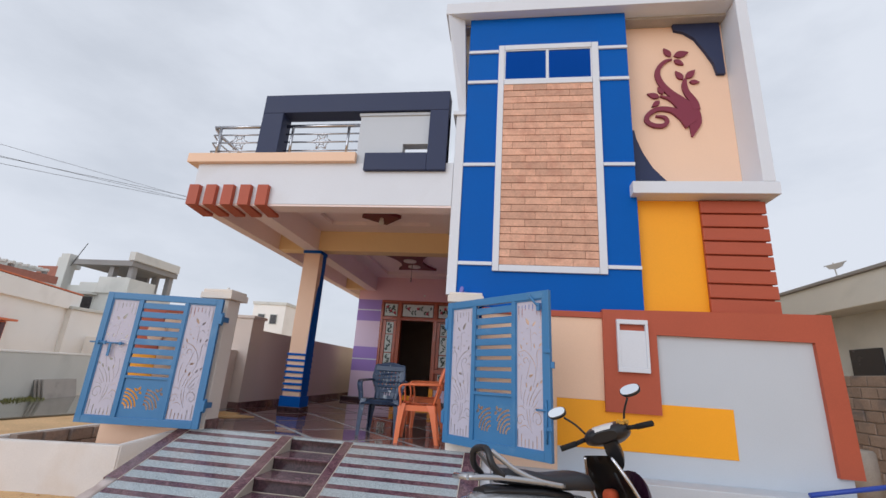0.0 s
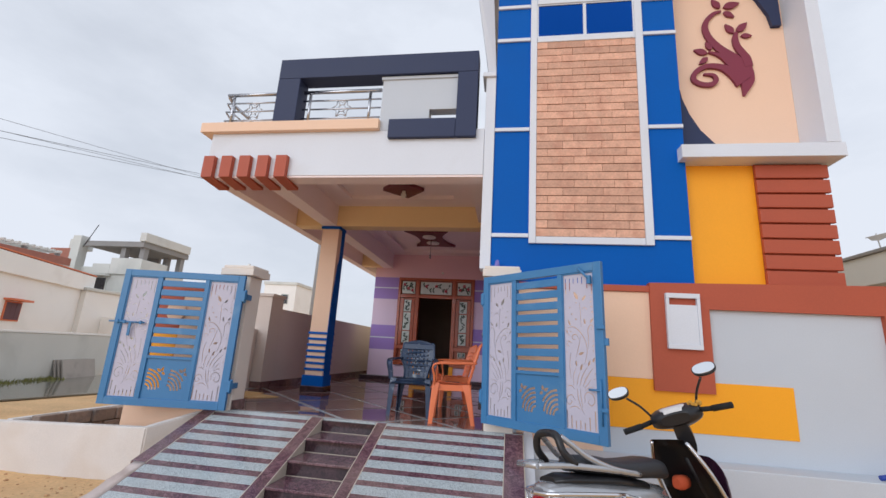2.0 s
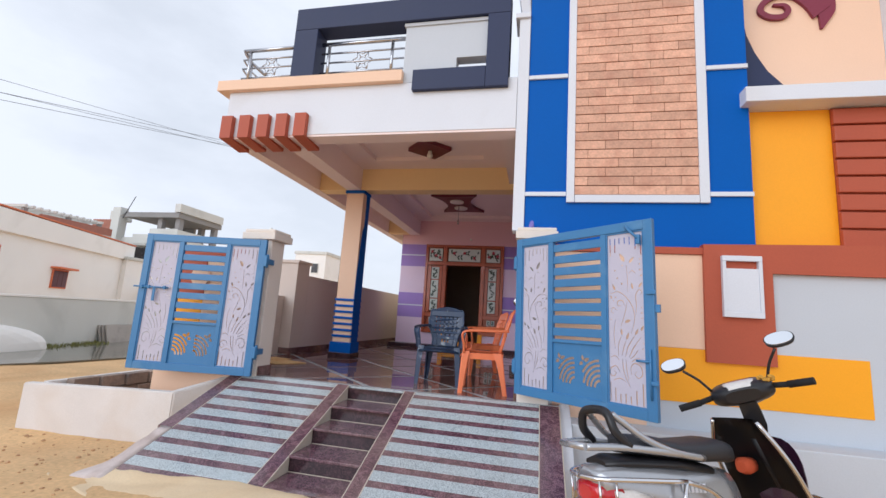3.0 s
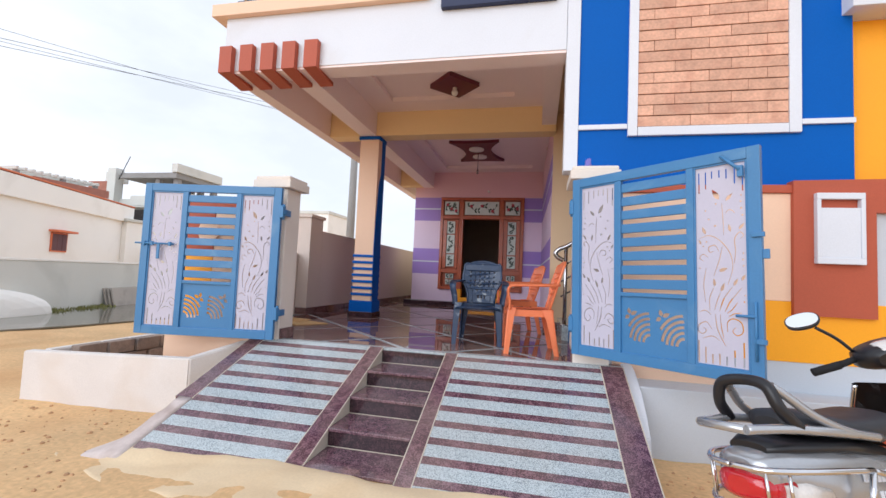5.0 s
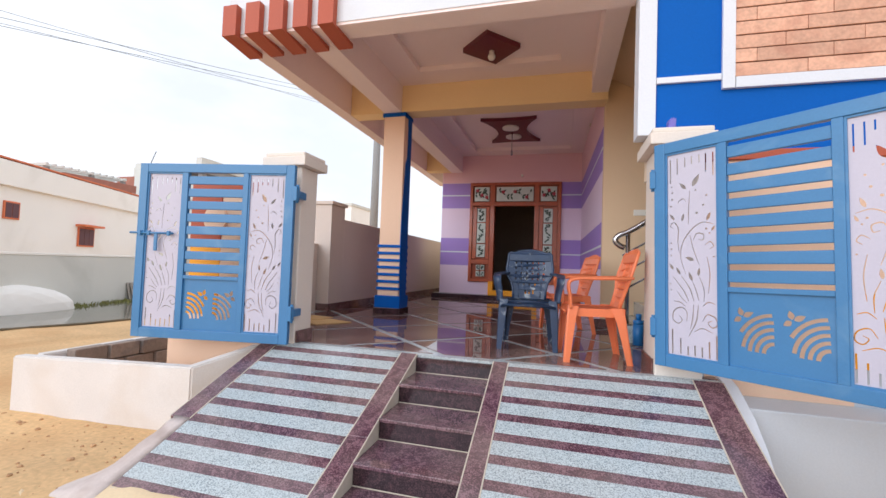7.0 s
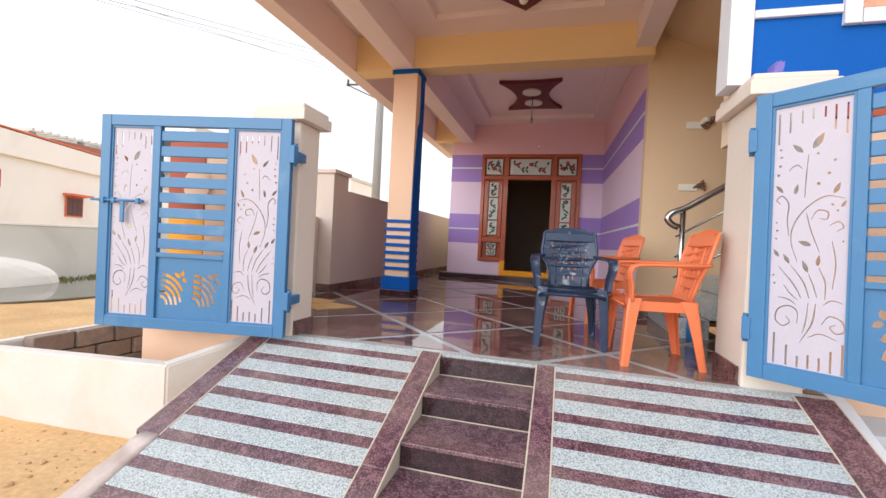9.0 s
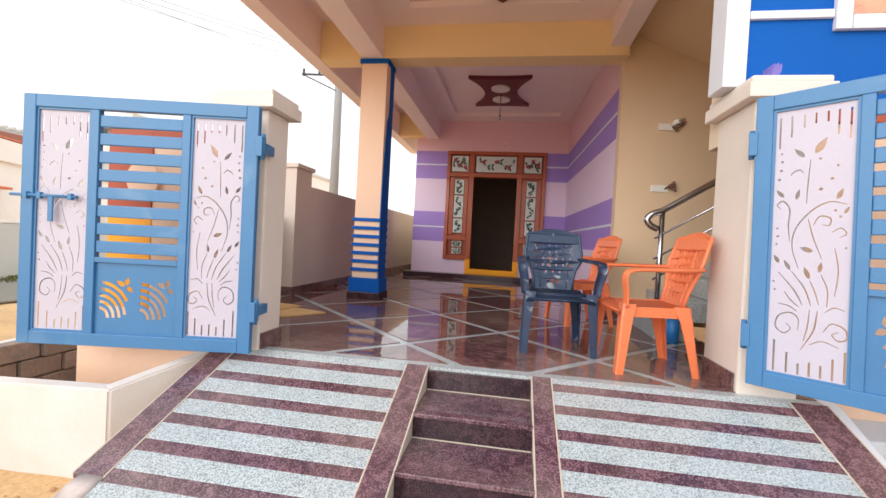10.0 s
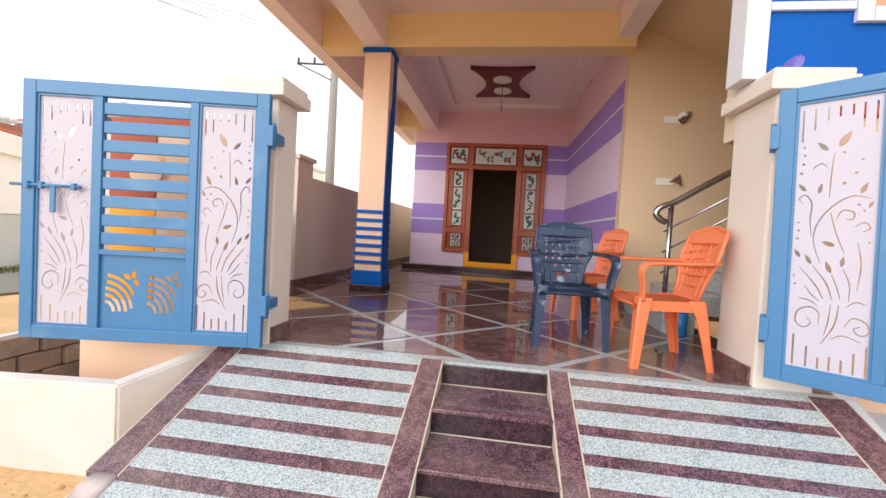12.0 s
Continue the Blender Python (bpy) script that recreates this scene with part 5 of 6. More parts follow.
# ---- scooter ----
BLACKP = material("black_plastic", srgb(30, 30, 34), 0.35, vary=0.1, scale=8.0, bump=0.05)
SEATM = material("black_seat_vinyl", srgb(44, 46, 52), 0.5, vary=0.08, scale=10.0, bump=0.12, grain=200.0)
SILVER = material("silver_paint", srgb(176, 178, 182), 0.25, 0.6, 0.05, 4.0, 0.02, coat=0.6)
CHROME = material("chrome", srgb(215, 215, 218), 0.12, 1.0, 0.03, 5.0, 0.0)
REDLENS = material("red_lens", srgb(190, 20, 36), 0.12, vary=0.06, scale=10.0, bump=0.05, coat=0.8)
CLEARLENS = material("clear_lens", srgb(214, 210, 206), 0.1, vary=0.1, scale=30.0, bump=0.1, coat=0.8)
RUBBER = material("black_rubber", srgb(26, 26, 28), 0.85, vary=0.1, bump=0.2)
PURPLEP = material("plum_body_paint", srgb(58, 30, 52), 0.25, 0.2, 0.06, 4.0, 0.02, coat=0.7)
MIRRORM = bpy.data.materials.new("mirror_glass")
MIRRORM.use_nodes = True
mp = MIRRORM.node_tree.nodes["Principled BSDF"]
mp.inputs["Base Color"].default_value, mp.inputs["Metallic"].default_value, mp.inputs["Roughness"].default_value = (0.9, 0.92, 0.95, 1), 1.0, 0.02


def loft(bm, sections, sides=20, caps=True):
    """Rounded body through rings of (x, y, z, half width, half height, squareness), along x."""
    rings = []
    for x, y, z, a, b, e in sections:
        ring = []
        for k in range(sides):
            t = 2 * math.pi * k / sides
            c, s = math.cos(t), math.sin(t)
            ring.append(bm.verts.new((x, y + a * math.copysign(abs(c) ** e, c), z + b * math.copysign(abs(s) ** e, s))))
        rings.append(ring)
    for p, q in zip(rings, rings[1:]):
        for k in range(sides):
            bm.faces.new((p[k], p[(k + 1) % sides], q[(k + 1) % sides], q[k])).smooth = True
    if caps:
        bm.faces.new(rings[0][::-1])
        bm.faces.new(rings[-1])


def wheel(parent, x, r, w, name):
    bm = bmesh.new()
    prof = [(r - 0.06, w), (r - 0.02, w * 1.05), (r, w * 0.5), (r, -w * 0.5), (r - 0.02, -w * 1.05), (r - 0.06, -w)]
    rings = []
    for k in range(28):
        a = 2 * math.pi * k / 28
        rings.append([bm.verts.new((x + q * math.cos(a), y, r + q * math.sin(a))) for q, y in prof])
    for i in range(28):
        p, q = rings[i], rings[(i + 1) % 28]
        for k in range(len(prof)):
            bm.faces.new((p[k], p[(k + 1) % len(prof)], q[(k + 1) % len(prof)], q[k])).smooth = True
    wh = part(name, bm, RUBBER, parent, "black rubber tyre")
    bm = bmesh.new()
    for a in range(0, 360, 60):
        c, s = math.cos(radians(a)), math.sin(radians(a))
        tube(bm, [(x, 0, r), (x + (r - 0.06) * c, 0, r + (r - 0.06) * s)], 0.016, 8)
    tube(bm, [(x, -0.06, r), (x, 0.06, r)], 0.035, 14)
    ring = [(x + (r - 0.06) * math.cos(radians(a)), 0, r + (r - 0.06) * math.sin(radians(a))) for a in range(0, 361, 15)]
    tube(bm, ring, 0.02, 8, False)
    part("rim", bm, SILVER, wh, "silver alloy rim")


sc = thing("scooter", "silver and black scooter leaning on its side stand", "scooter", pose(0.8, 3.07, 0.35, -9, 0, 33))
wheel(sc, 0.0, 0.215, 0.045, "rear_wheel")
wheel(sc, 1.22, 0.215, 0.045, "front_wheel")
bm = bmesh.new()
loft(bm, [(-0.36, 0, 0.66, 0.05, 0.03, 0.8), (-0.33, 0, 0.645, 0.1, 0.07, 0.7), (-0.22, 0, 0.62, 0.135, 0.11, 0.7), (-0.02, 0, 0.57, 0.16, 0.15, 0.7), (0.18, 0, 0.53, 0.165, 0.165, 0.7), (0.38, 0, 0.5, 0.15, 0.18, 0.7), (0.5, 0, 0.48, 0.12, 0.18, 0.8), (0.55, 0, 0.45, 0.07, 0.14, 0.9)])
part("rear_body", bm, SILVER, sc, "silver painted rear body")
bm = bmesh.new()
loft(bm, [(-0.3, 0, 0.72, 0.07, 0.02, 0.8), (-0.2, 0, 0.725, 0.115, 0.03, 0.8), (0.1, 0, 0.705, 0.135, 0.03, 0.8), (0.34, 0, 0.665, 0.12, 0.03, 0.8)])
part("upper_body", bm, BLACKP, sc, "dark upper body panel")
bm = bmesh.new()
loft(bm, [(-0.17, 0, 0.79, 0.05, 0.03, 0.8), (-0.13, 0, 0.8, 0.1, 0.045, 0.75), (0.02, 0, 0.785, 0.125, 0.05, 0.7), (0.14, 0, 0.765, 0.135, 0.045, 0.7), (0.28, 0, 0.755, 0.14, 0.055, 0.7), (0.42, 0, 0.755, 0.135, 0.06, 0.7), (0.52, 0, 0.74, 0.105, 0.055, 0.75), (0.58, 0, 0.715, 0.06, 0.035, 0.8), (0.6, 0, 0.7, 0.02, 0.015, 0.9)])
part("seat", bm, SEATM, sc, "black vinyl seat")
bm = bmesh.new()
for s in (-1, 1):
    tube(bm, spline([(0.24, s * 0.15, 0.735), (0.05, s * 0.155, 0.77), (-0.1, s * 0.135, 0.83), (-0.2, s * 0.105, 0.905), (-0.25, s * 0.085, 0.945)], 6), 0.017, 8)
    tube(bm, spline([(0.1, s * 0.155, 0.758), (-0.1, s * 0.15, 0.785), (-0.25, s * 0.125, 0.8), (-0.42, s * 0.09, 0.805)], 6), 0.017, 8)
tube(bm, [(-0.42, -0.09, 0.805), (-0.42, 0.09, 0.805)], 0.017, 8)
part("grab_rail", bm, SILVER, sc, "silver grab rail")
bm = bmesh.new()
tube(bm, spline([(-0.2, -0.13, 0.8), (-0.265, -0.115, 0.87), (-0.275, -0.085, 0.945), (-0.265, 0.0, 0.962), (-0.275, 0.085, 0.945), (-0.265, 0.115, 0.87), (-0.2, 0.13, 0.8)], 6), 0.022, 8)
part("back_loop", bm, BLACKP, sc, "black back-rest loop")
bm = bmesh.new()
loft(bm, [(-0.375, 0, 0.6, 0.04, 0.03, 0.8), (-0.36, 0, 0.6, 0.085, 0.05, 0.7), (-0.26, 0, 0.59, 0.135, 0.065, 0.7)])
part("tail_lamp", bm, REDLENS, sc, "red tail lamp")
for s in (-1, 1):
    bm = bmesh.new()
    loft(bm, [(-0.3, s * 0.105, 0.585, 0.02, 0.035, 0.8), (-0.22, s * 0.13, 0.58, 0.018, 0.045, 0.8), (-0.12, s * 0.148, 0.575, 0.012, 0.02, 0.8)], 12)
    part("indicator", bm, CLEARLENS, sc, "clear indicator lens")
    bm = bmesh.new()
    for z in (0.67, 0.53):
        tube(bm, spline([(-0.4, 0, z), (-0.37, s * 0.1, z), (-0.25, s * 0.17, z), (0.0 if z < 0.6 else 0.05, s * 0.2, z - 0.02)], 6), 0.011, 8)
    tube(bm, spline([(0.05, s * 0.2, 0.65), (0.2, s * 0.2, 0.6), (0.34, s * 0.19, 0.5)], 6), 0.011, 8)
    tube(bm, [(0.0, s * 0.2, 0.51), (0.05, s * 0.2, 0.65)], 0.011, 8)
    for x, y in ((-0.37, 0.1), (-0.31, 0.14)):
        tube(bm, [(x, s * y, 0.53), (x, s * y, 0.67)], 0.006, 6)
    part("crash_guard", bm, CHROME, sc, "chrome body guard bars")
for z0, z1, x0, n in ((0.6, 0.64, 0.06, 6), (0.53, 0.56, 0.14, 4)):
    bm = bmesh.new()
    for k in range(n):
        x = x0 + 0.026 * k
        box(bm, x, x + 0.016, -0.166, -0.16, z0 - 0.1 * (x - x0), z1 - 0.1 * (x - x0))
    part("lettering", bm, WHITE, sc, "white lettering on the side panel")
bm = bmesh.new()
loft(bm, [(-0.18, 0, 0.33, 0.04, 0.08, 0.8), (0.05, 0.06, 0.27, 0.1, 0.1, 0.8), (0.3, 0.03, 0.3, 0.12, 0.08, 0.8)])
part("engine", bm, BLACKP, sc, "dark engine casing")
bm = bmesh.new()
loft(bm, [(0.35, 0, 0.32, 0.14, 0.05, 0.6), (0.6, 0, 0.28, 0.16, 0.035, 0.6), (0.85, 0, 0.3, 0.15, 0.05, 0.6)])
part("footboard", bm, BLACKP, sc, "black footboard")
# leg shield: raked curved plate
bm = bmesh.new()
prev = None
for k in range(9):
    t = k / 8
    xc, zc, hw = 1.1 - 0.29 * t, 0.3 + 0.6 * t, 0.225 - 0.02 * t - 0.08 * t ** 4
    row = []
    for i in range(9):
        u = i / 4 - 1
        row.append(bm.verts.new((xc - 0.09 * u * u - 0.03 * t, u * hw, zc)))
    if prev:
        for i in range(8):
            bm.faces.new((prev[i], prev[i + 1], row[i + 1], row[i])).smooth = True
    prev = row
bmesh.ops.solidify(bm, geom=bm.faces[:], thickness=0.05)
part("leg_shield", bm, BLACKP, sc, "black inner leg shield")
bm = bmesh.new()
loft(bm, [(0.98, 0, 0.6, 0.15, 0.2, 0.75), (1.04, 0, 0.58, 0.12, 0.18, 0.75), (1.1, 0, 0.55, 0.08, 0.13, 0.8), (1.13, 0, 0.53, 0.04, 0.08, 0.9)])
part("front_panel", bm, PURPLEP, sc, "plum front panel")
bm = bmesh.new()
for s in (-1, 1):
    tube(bm, spline([(0.7, s * 0.13, 0.89), (0.775, s * 0.205, 0.71), (0.88, s * 0.225, 0.5), (0.97, s * 0.225, 0.33)], 6), 0.012, 8)
part("shield_trim", bm, CHROME, sc, "chrome leg-shield trim")
bm = bmesh.new()
loft(bm, [(0.8, 0.08, 0.63, 0.03, 0.03, 0.8), (0.83, 0.08, 0.635, 0.055, 0.045, 0.8), (0.88, 0.08, 0.64, 0.05, 0.04, 0.8)], 12)
part("orange_bag", bm, material("orange_cloth", srgb(196, 84, 48), 0.8), sc, "orange cloth in the glove box")
bm = bmesh.new()
for x0, z0, a in ((1.06, 0.4, 0.0),):
    ring = []
    for k in range(13):
        an = radians(20 + 140 * k / 12)
        ring.append((1.22 + 0.26 * math.cos(an), 0, 0.215 + 0.26 * math.sin(an)))
    prevr = None
    for p in ring:
        row = [bm.verts.new((p[0], u * 0.075, p[2] - 0.03 * u * u)) for u in (-1, -0.5, 0, 0.5, 1)]
        if prevr:
            for i in range(4):
                bm.faces.new((prevr[i], prevr[i + 1], row[i + 1], row[i])).smooth = True
        prevr = row
bmesh.ops.solidify(bm, geom=bm.faces[:], thickness=0.008)
part("front_fender", bm, PURPLEP, sc, "plum front mudguard")
bm = bmesh.new()
tube(bm, [(0.86, 0, 0.8), (1.05, 0, 0.45)], 0.03, 10)
for s in (-1, 1):
    tube(bm, [(1.05, s * 0.065, 0.5), (1.22, s * 0.065, 0.215)], 0.018, 10)
part("fork", bm, BLACKP, sc)
tube_m = pose(0.86, 0, 0.955, 0, -24, 0) @ pose(0, 0, 0, 0, 0, 36)


def steer(*p):
    return tube_m @ Vector(p)


def moved(bm):
    bmesh.ops.transform(bm, matrix=tube_m, verts=bm.verts[:])
    return bm


bm = bmesh.new()
loft(bm, [(-0.12, 0, 0.12, 0.09, 0.035, 0.7), (-0.06, 0, 0.11, 0.16, 0.06, 0.7), (0.03, 0, 0.09, 0.17, 0.075, 0.7), (0.1, 0, 0.06, 0.13, 0.08, 0.75), (0.15, 0, 0.04, 0.07, 0.05, 0.9)])
loft(bm, [(-0.07, 0, -0.02, 0.05, 0.12, 0.8), (0.05, 0, -0.02, 0.05, 0.12, 0.8)], 14)
head = part("handlebar_cover", moved(bm), BLACKP, sc, "black handlebar cover")
bm = bmesh.new()
loft(bm, [(-0.1, 0, 0.155, 0.06, 0.006, 0.8), (-0.03, 0, 0.172, 0.085, 0.006, 0.8), (0.0, 0, 0.166, 0.07, 0.006, 0.8)], 14)
part("dial", moved(bm), CLEARLENS, head, "pale instrument dial")
bm = bmesh.new()
loft(bm, [(0.12, 0, 0.05, 0.09, 0.055, 0.8), (0.165, 0, 0.04, 0.07, 0.04, 0.8)], 14)
part("headlamp", moved(bm), CLEARLENS, head, "clear headlamp")
for s in (-1, 1):
    bm = bmesh.new()
    tube(bm, [(-0.02, s * 0.15, 0.11), (-0.06, s * 0.23, 0.11)], 0.016, 10)
    tube(bm, [(-0.06, s * 0.23, 0.11), (-0.1, s * 0.345, 0.115)], 0.02, 12)
    part("grip", moved(bm), RUBBER, sc, "black rubber grip")
    bm = bmesh.new()
    tube(bm, spline([(0.0, s * 0.17, 0.1), (0.02, s * 0.24, 0.085), (-0.02, s * 0.33, 0.08)], 5), 0.008, 8)
    part("lever", moved(bm), STEEL if s < 0 else BLACKP, sc, "brake lever")
    bm = bmesh.new()
    tube(bm, spline([(-0.0, s * 0.15, 0.14), (-0.0, s * 0.19, 0.22), (-0.01, s * 0.25, 0.3)], 5), 0.008, 8)
    stem = part("mirror_stem", moved(bm), BLACKP, sc)
    bm = bmesh.new()
    loft(bm, [(-0.005, s * 0.29, 0.345, 0.075, 0.045, 0.85), (0.02, s * 0.29, 0.345, 0.07, 0.042, 0.85), (0.04, s * 0.29, 0.345, 0.04, 0.025, 0.9)], 20)
    lean_back = Matrix.Translation((0, 0, 0.345)) @ Matrix.Rotation(radians(50), 4, "Y") @ Matrix.Translation((0, 0, -0.345))
    bmesh.ops.transform(bm, matrix=lean_back, verts=bm.verts[:])
    mir = part("mirror", moved(bm), BLACKP, sc, "black mirror housing")
    bm = bmesh.new()
    loft(bm, [(-0.012, s * 0.29, 0.345, 0.068, 0.039, 0.85), (-0.006, s * 0.29, 0.345, 0.068, 0.039, 0.85)], 20)
    bmesh.ops.transform(bm, matrix=lean_back, verts=bm.verts[:])
    part("mirror_glass", moved(bm), MIRRORM, mir, "bright mirror glass")
bm = bmesh.new()
r4 = random.Random(3)
for k in range(14):
    a = 2 * math.pi * k / 14
    p = steer(-0.01, -0.14, 0.15)
    bmesh.ops.create_icosphere(bm, subdivisions=1, radius=0.014, matrix=Matrix.Translation((p.x + 0.035 * math.cos(a), p.y + 0.035 * math.sin(a), p.z + 0.012 * r4.uniform(-1, 1))))
part("garland", bm, material("marigold_garland", srgb(200, 150, 60), 0.9, island=True), sc, "dried yellow flower garland")
bm = bmesh.new()
tube(bm, [(0.35, 0.1, 0.26), (0.32, 0.26, 0.03)], 0.012, 8)
part("side_stand", bm, STEEL, sc)

# ---- neighbouring houses and distance ----
OFFWHITE = material("offwhite_limewash", srgb(246, 243, 238), 0.8, vary=0.05, scale=0.6, dirt=(srgb(206, 200, 190), 0.5, 0.55, 0.8, 0.4))
PALEGREY = material("pale_grey_plaster", srgb(214, 214, 208), 0.85, vary=0.07, scale=0.7, dirt=(srgb(176, 178, 172), 0.6, 0.5, 0.75, 0.5))
RAWCON = material("raw_concrete_frame", srgb(150, 148, 146), 0.9, vary=0.12, scale=1.0, bump=0.3)
BRICKM = material("raw_brickwork", srgb(168, 112, 96), 0.9, vary=0.2, scale=3.0, bump=0.4)
WINDARK = material("dark_window_glass", srgb(52, 50, 54), 0.25, vary=0.1)
TERRA = material("orange_trim_paint", srgb(216, 120, 80), 0.7, vary=0.08)
MAROONW = material("maroon_shutter", srgb(96, 60, 66), 0.6, vary=0.1)


def window_on(house, x0, x1, y0, y1, z0, z1, mat, frame_mat, hood=None):
    """A window in a wall that faces +x (x0 is the wall's face) or -y (y0 is the wall's face)."""
    if x1 - x0 < 0.2:
        w = boxes("window", frame_mat, [(x0, x0 + 0.05, y0, y1, z0, z1)], house, bev=0.01)
        n = max(2, int((y1 - y0) / 0.3))
        d = (y1 - y0 - 0.08) / n
        for k in range(n):
            boxes("pane", mat, [(x0 + 0.04, x0 + 0.06, y0 + 0.05 + k * d, y0 + 0.03 + (k + 1) * d, z0 + 0.05, z1 - 0.05)], w, bev=0)
        if hood:
            boxes("sunshade", hood, [(x0 - 0.02, x0 + 0.35, y0 - 0.12, y1 + 0.12, z1 + 0.02, z1 + 0.1)], w, bev=0.01)
    else:
        w = boxes("window", frame_mat, [(x0, x1, y0 - 0.05, y0, z0, z1)], house, bev=0.01)
        boxes("pane", mat, [(x0 + 0.06, x1 - 0.06, y0 - 0.06, y0 - 0.045, z0 + 0.06, z1 - 0.06)], w, bev=0)
    return w


hs = thing("house", "off-white single-storey house with an orange parapet line and shuttered windows", "house", Matrix.Translation((-16.85, 10.9, 0)) @ Matrix.Rotation(radians(24.6), 4, "Z") @ Matrix.Translation((16.85, -10.9, 0)))
boxes("wall", OFFWHITE, [(-25, -17, -2.0, 19.95, 0, 3.6)], hs, bev=0.01)
boxes("parapet", OFFWHITE, [(-25, -16.85, -2.1, 20.1, 3.6, 4.36)], hs, bev=0.02)
boxes("roof", RAWCON, [(-25, -17, -2.0, 19.95, 4.3, 4.38)], hs, bev=0)
boxes("parapet_line", TERRA, [(-25, -16.83, -2.12, 20.12, 4.385, 4.44)], hs, "orange painted parapet line", bev=0.01)
window_on(hs, -17.0, -16.95, 14.2, 15.15, 1.88, 2.62, MAROONW, TERRA, TERRA)
window_on(hs, -17.0, -16.95, 10.8, 11.4, 2.6, 3.15, MAROONW, TERRA)
window_on(hs, -17.0, -16.95, 7.3, 8.2, 1.85, 2.6, MAROONW, TERRA, TERRA)
wl2 = thing("yard_wall", "stained pale grey yard wall before the house", "wall", pose(-12.75, 10.33, 0, 0, 0, 15))
boxes("wall", PALEGREY, [(-0.16, 0.0, -8.0, 5.2, 0.0, 1.55)], wl2, bev=0.01)
boxes("coping", OFFWHITE, [(-0.18, 0.02, -8.0, 5.22, 1.552, 1.61)], wl2, bev=0.01)
hs = thing("house", "plain white house beyond the yard wall", "house")
boxes("wall", OFFWHITE, [(-24.5, -20.2, 18.5, 27, 0, 3.6)], hs, bev=0.02)
boxes("roof", PALEGREY, [(-24.6, -20.1, 18.4, 27.1, 3.6, 3.75)], hs, bev=0.02)
boxes("wall", OFFWHITE, [(-20.1, -12.0, 19.5, 19.7, 0, 2.4)], hs, bev=0.01)

ub = thing("unfinished_building", "unfinished concrete-frame building with open upper floor", "building")
boxes("wall", PALEGREY, [(-28.2, -23.1, 24.2, 28.0, 0, 5.75)], ub, bev=0.02)
boxes("parapet", PALEGREY, [(-25.2, -23.1, 24.05, 24.2, 5.3, 6.35), (-23.1, -22.95, 24.05, 26.2, 5.3, 6.3), (-26.5, -25.2, 24.05, 24.2, 5.3, 5.95)], ub, "broken pale parapet", bev=0.02)
boxes("roof", RAWCON, [(-27.4, -23.0, 24.0, 28.0, 7.1, 7.45)], ub, bev=0.02)
boxes("roof_edge", PALEGREY, [(-23.3, -22.85, 23.9, 27.9, 7.46, 8.02)], ub, "pale cement roof edge beam", bev=0.02)
for x, y in ((-23.5, 24.3), (-24.6, 27.5), (-23.5, 27.5), (-26.9, 27.5), (-24.9, 24.3)):
    boxes("column", RAWCON, [(x, x + 0.35, y, y + 0.35, 5.75, 7.1)], ub, bev=0.01)
boxes("back_wall", RAWCON, [(-27.4, -25.2, 27.8, 28.0, 5.75, 7.1)], ub, bev=0)
boxes("wall", BRICKM, [(-30.5, -27.9, 24.4, 24.6, 5.75, 7.0)], ub, "bare brick upper wall", bev=0.01)
boxes("column", PALEGREY, [(-28.2, -27.55, 23.8, 24.4, 5.2, 7.75)], ub, bev=0.02)
boxes("tank", PALEGREY, [(-29.6, -28.5, 24.8, 25.6, 7.02, 7.75)], ub, bev=0.04)
w = window_on(ub, -26.6, -25.3, 24.2, 24.25, 4.2, 5.1, WINDARK, PALEGREY)
boxes("sunshade", PALEGREY, [(-26.8, -25.1, 23.8, 24.19, 5.15, 5.25)], w, bev=0.01)
bm = bmesh.new()
tube(bm, [(-27.5, 24.0, 7.0), (-26.6, 23.9, 8.5)], 0.025, 6)
part("rebar", bm, CABLE, ub)
pg = thing("pergola", "row of thin concrete pergola beams on a roof", "pergola")
for k in range(12):
    boxes("beam", PALEGREY, [(-29.5, -25.9, 17.3 + 0.37 * k, 17.42 + 0.37 * k, 6.02, 6.17)], pg, bev=0)
for y in (17.4, 19.6, 21.4):
    boxes("post", RAWCON, [(-26.3, -26.1, y, y + 0.2, 5.4, 6.02)], pg, bev=0)
boxes("wall", PALEGREY, [(-33, -26.0, 16.6, 22.2, 0, 5.4)], pg, bev=0.01)
boxes("parapet", BRICKM, [(-26.2, -25.98, 18.2, 22.2, 5.4, 5.85)], pg, "bare brick parapet", bev=0.01)

hs = thing("house", "small white house far behind the side wall", "house")
boxes("wall", OFFWHITE, [(-24.0, -20.6, 40, 46, 0, 7.2)], hs, bev=0.02)
boxes("roof", PALEGREY, [(-24.1, -20.5, 39.9, 46.1, 7.2, 7.5)], hs, bev=0.02)
for x in (-23.4, -22.1):
    for z in (3.0, 5.3):
        window_on(hs, x, x + 0.8, 40.0, 40.05, z, z + 1.0, WINDARK, PALEGREY)

hs = thing("house", "pale grey concrete house with a deep parapet and dark window", "house")
boxes("wall", PALEGREY, [(7.6, 16, 2, 24, 0, 3.45)], hs, bev=0.01)
boxes("parapet", PALEGREY, [(7.0, 16, 1.9, 24.2, 3.4, 3.96)], hs, bev=0.01)
boxes("coping", RAWCON, [(6.95, 16, 1.85, 24.3, 3.965, 4.03)], hs, bev=0.01)
w = boxes("window", WINDARK, [(7.55, 7.599, 9.2, 9.95, 2.2, 2.72)], hs, bev=0.004)
bl = thing("block_wall", "rough grey cement block boundary wall", "wall")
bm = bmesh.new()
box(bm, 6.86, 7.0, 5.0, 24, 0.0, 2.17)
part("core", bm, CONCRETE, bl)
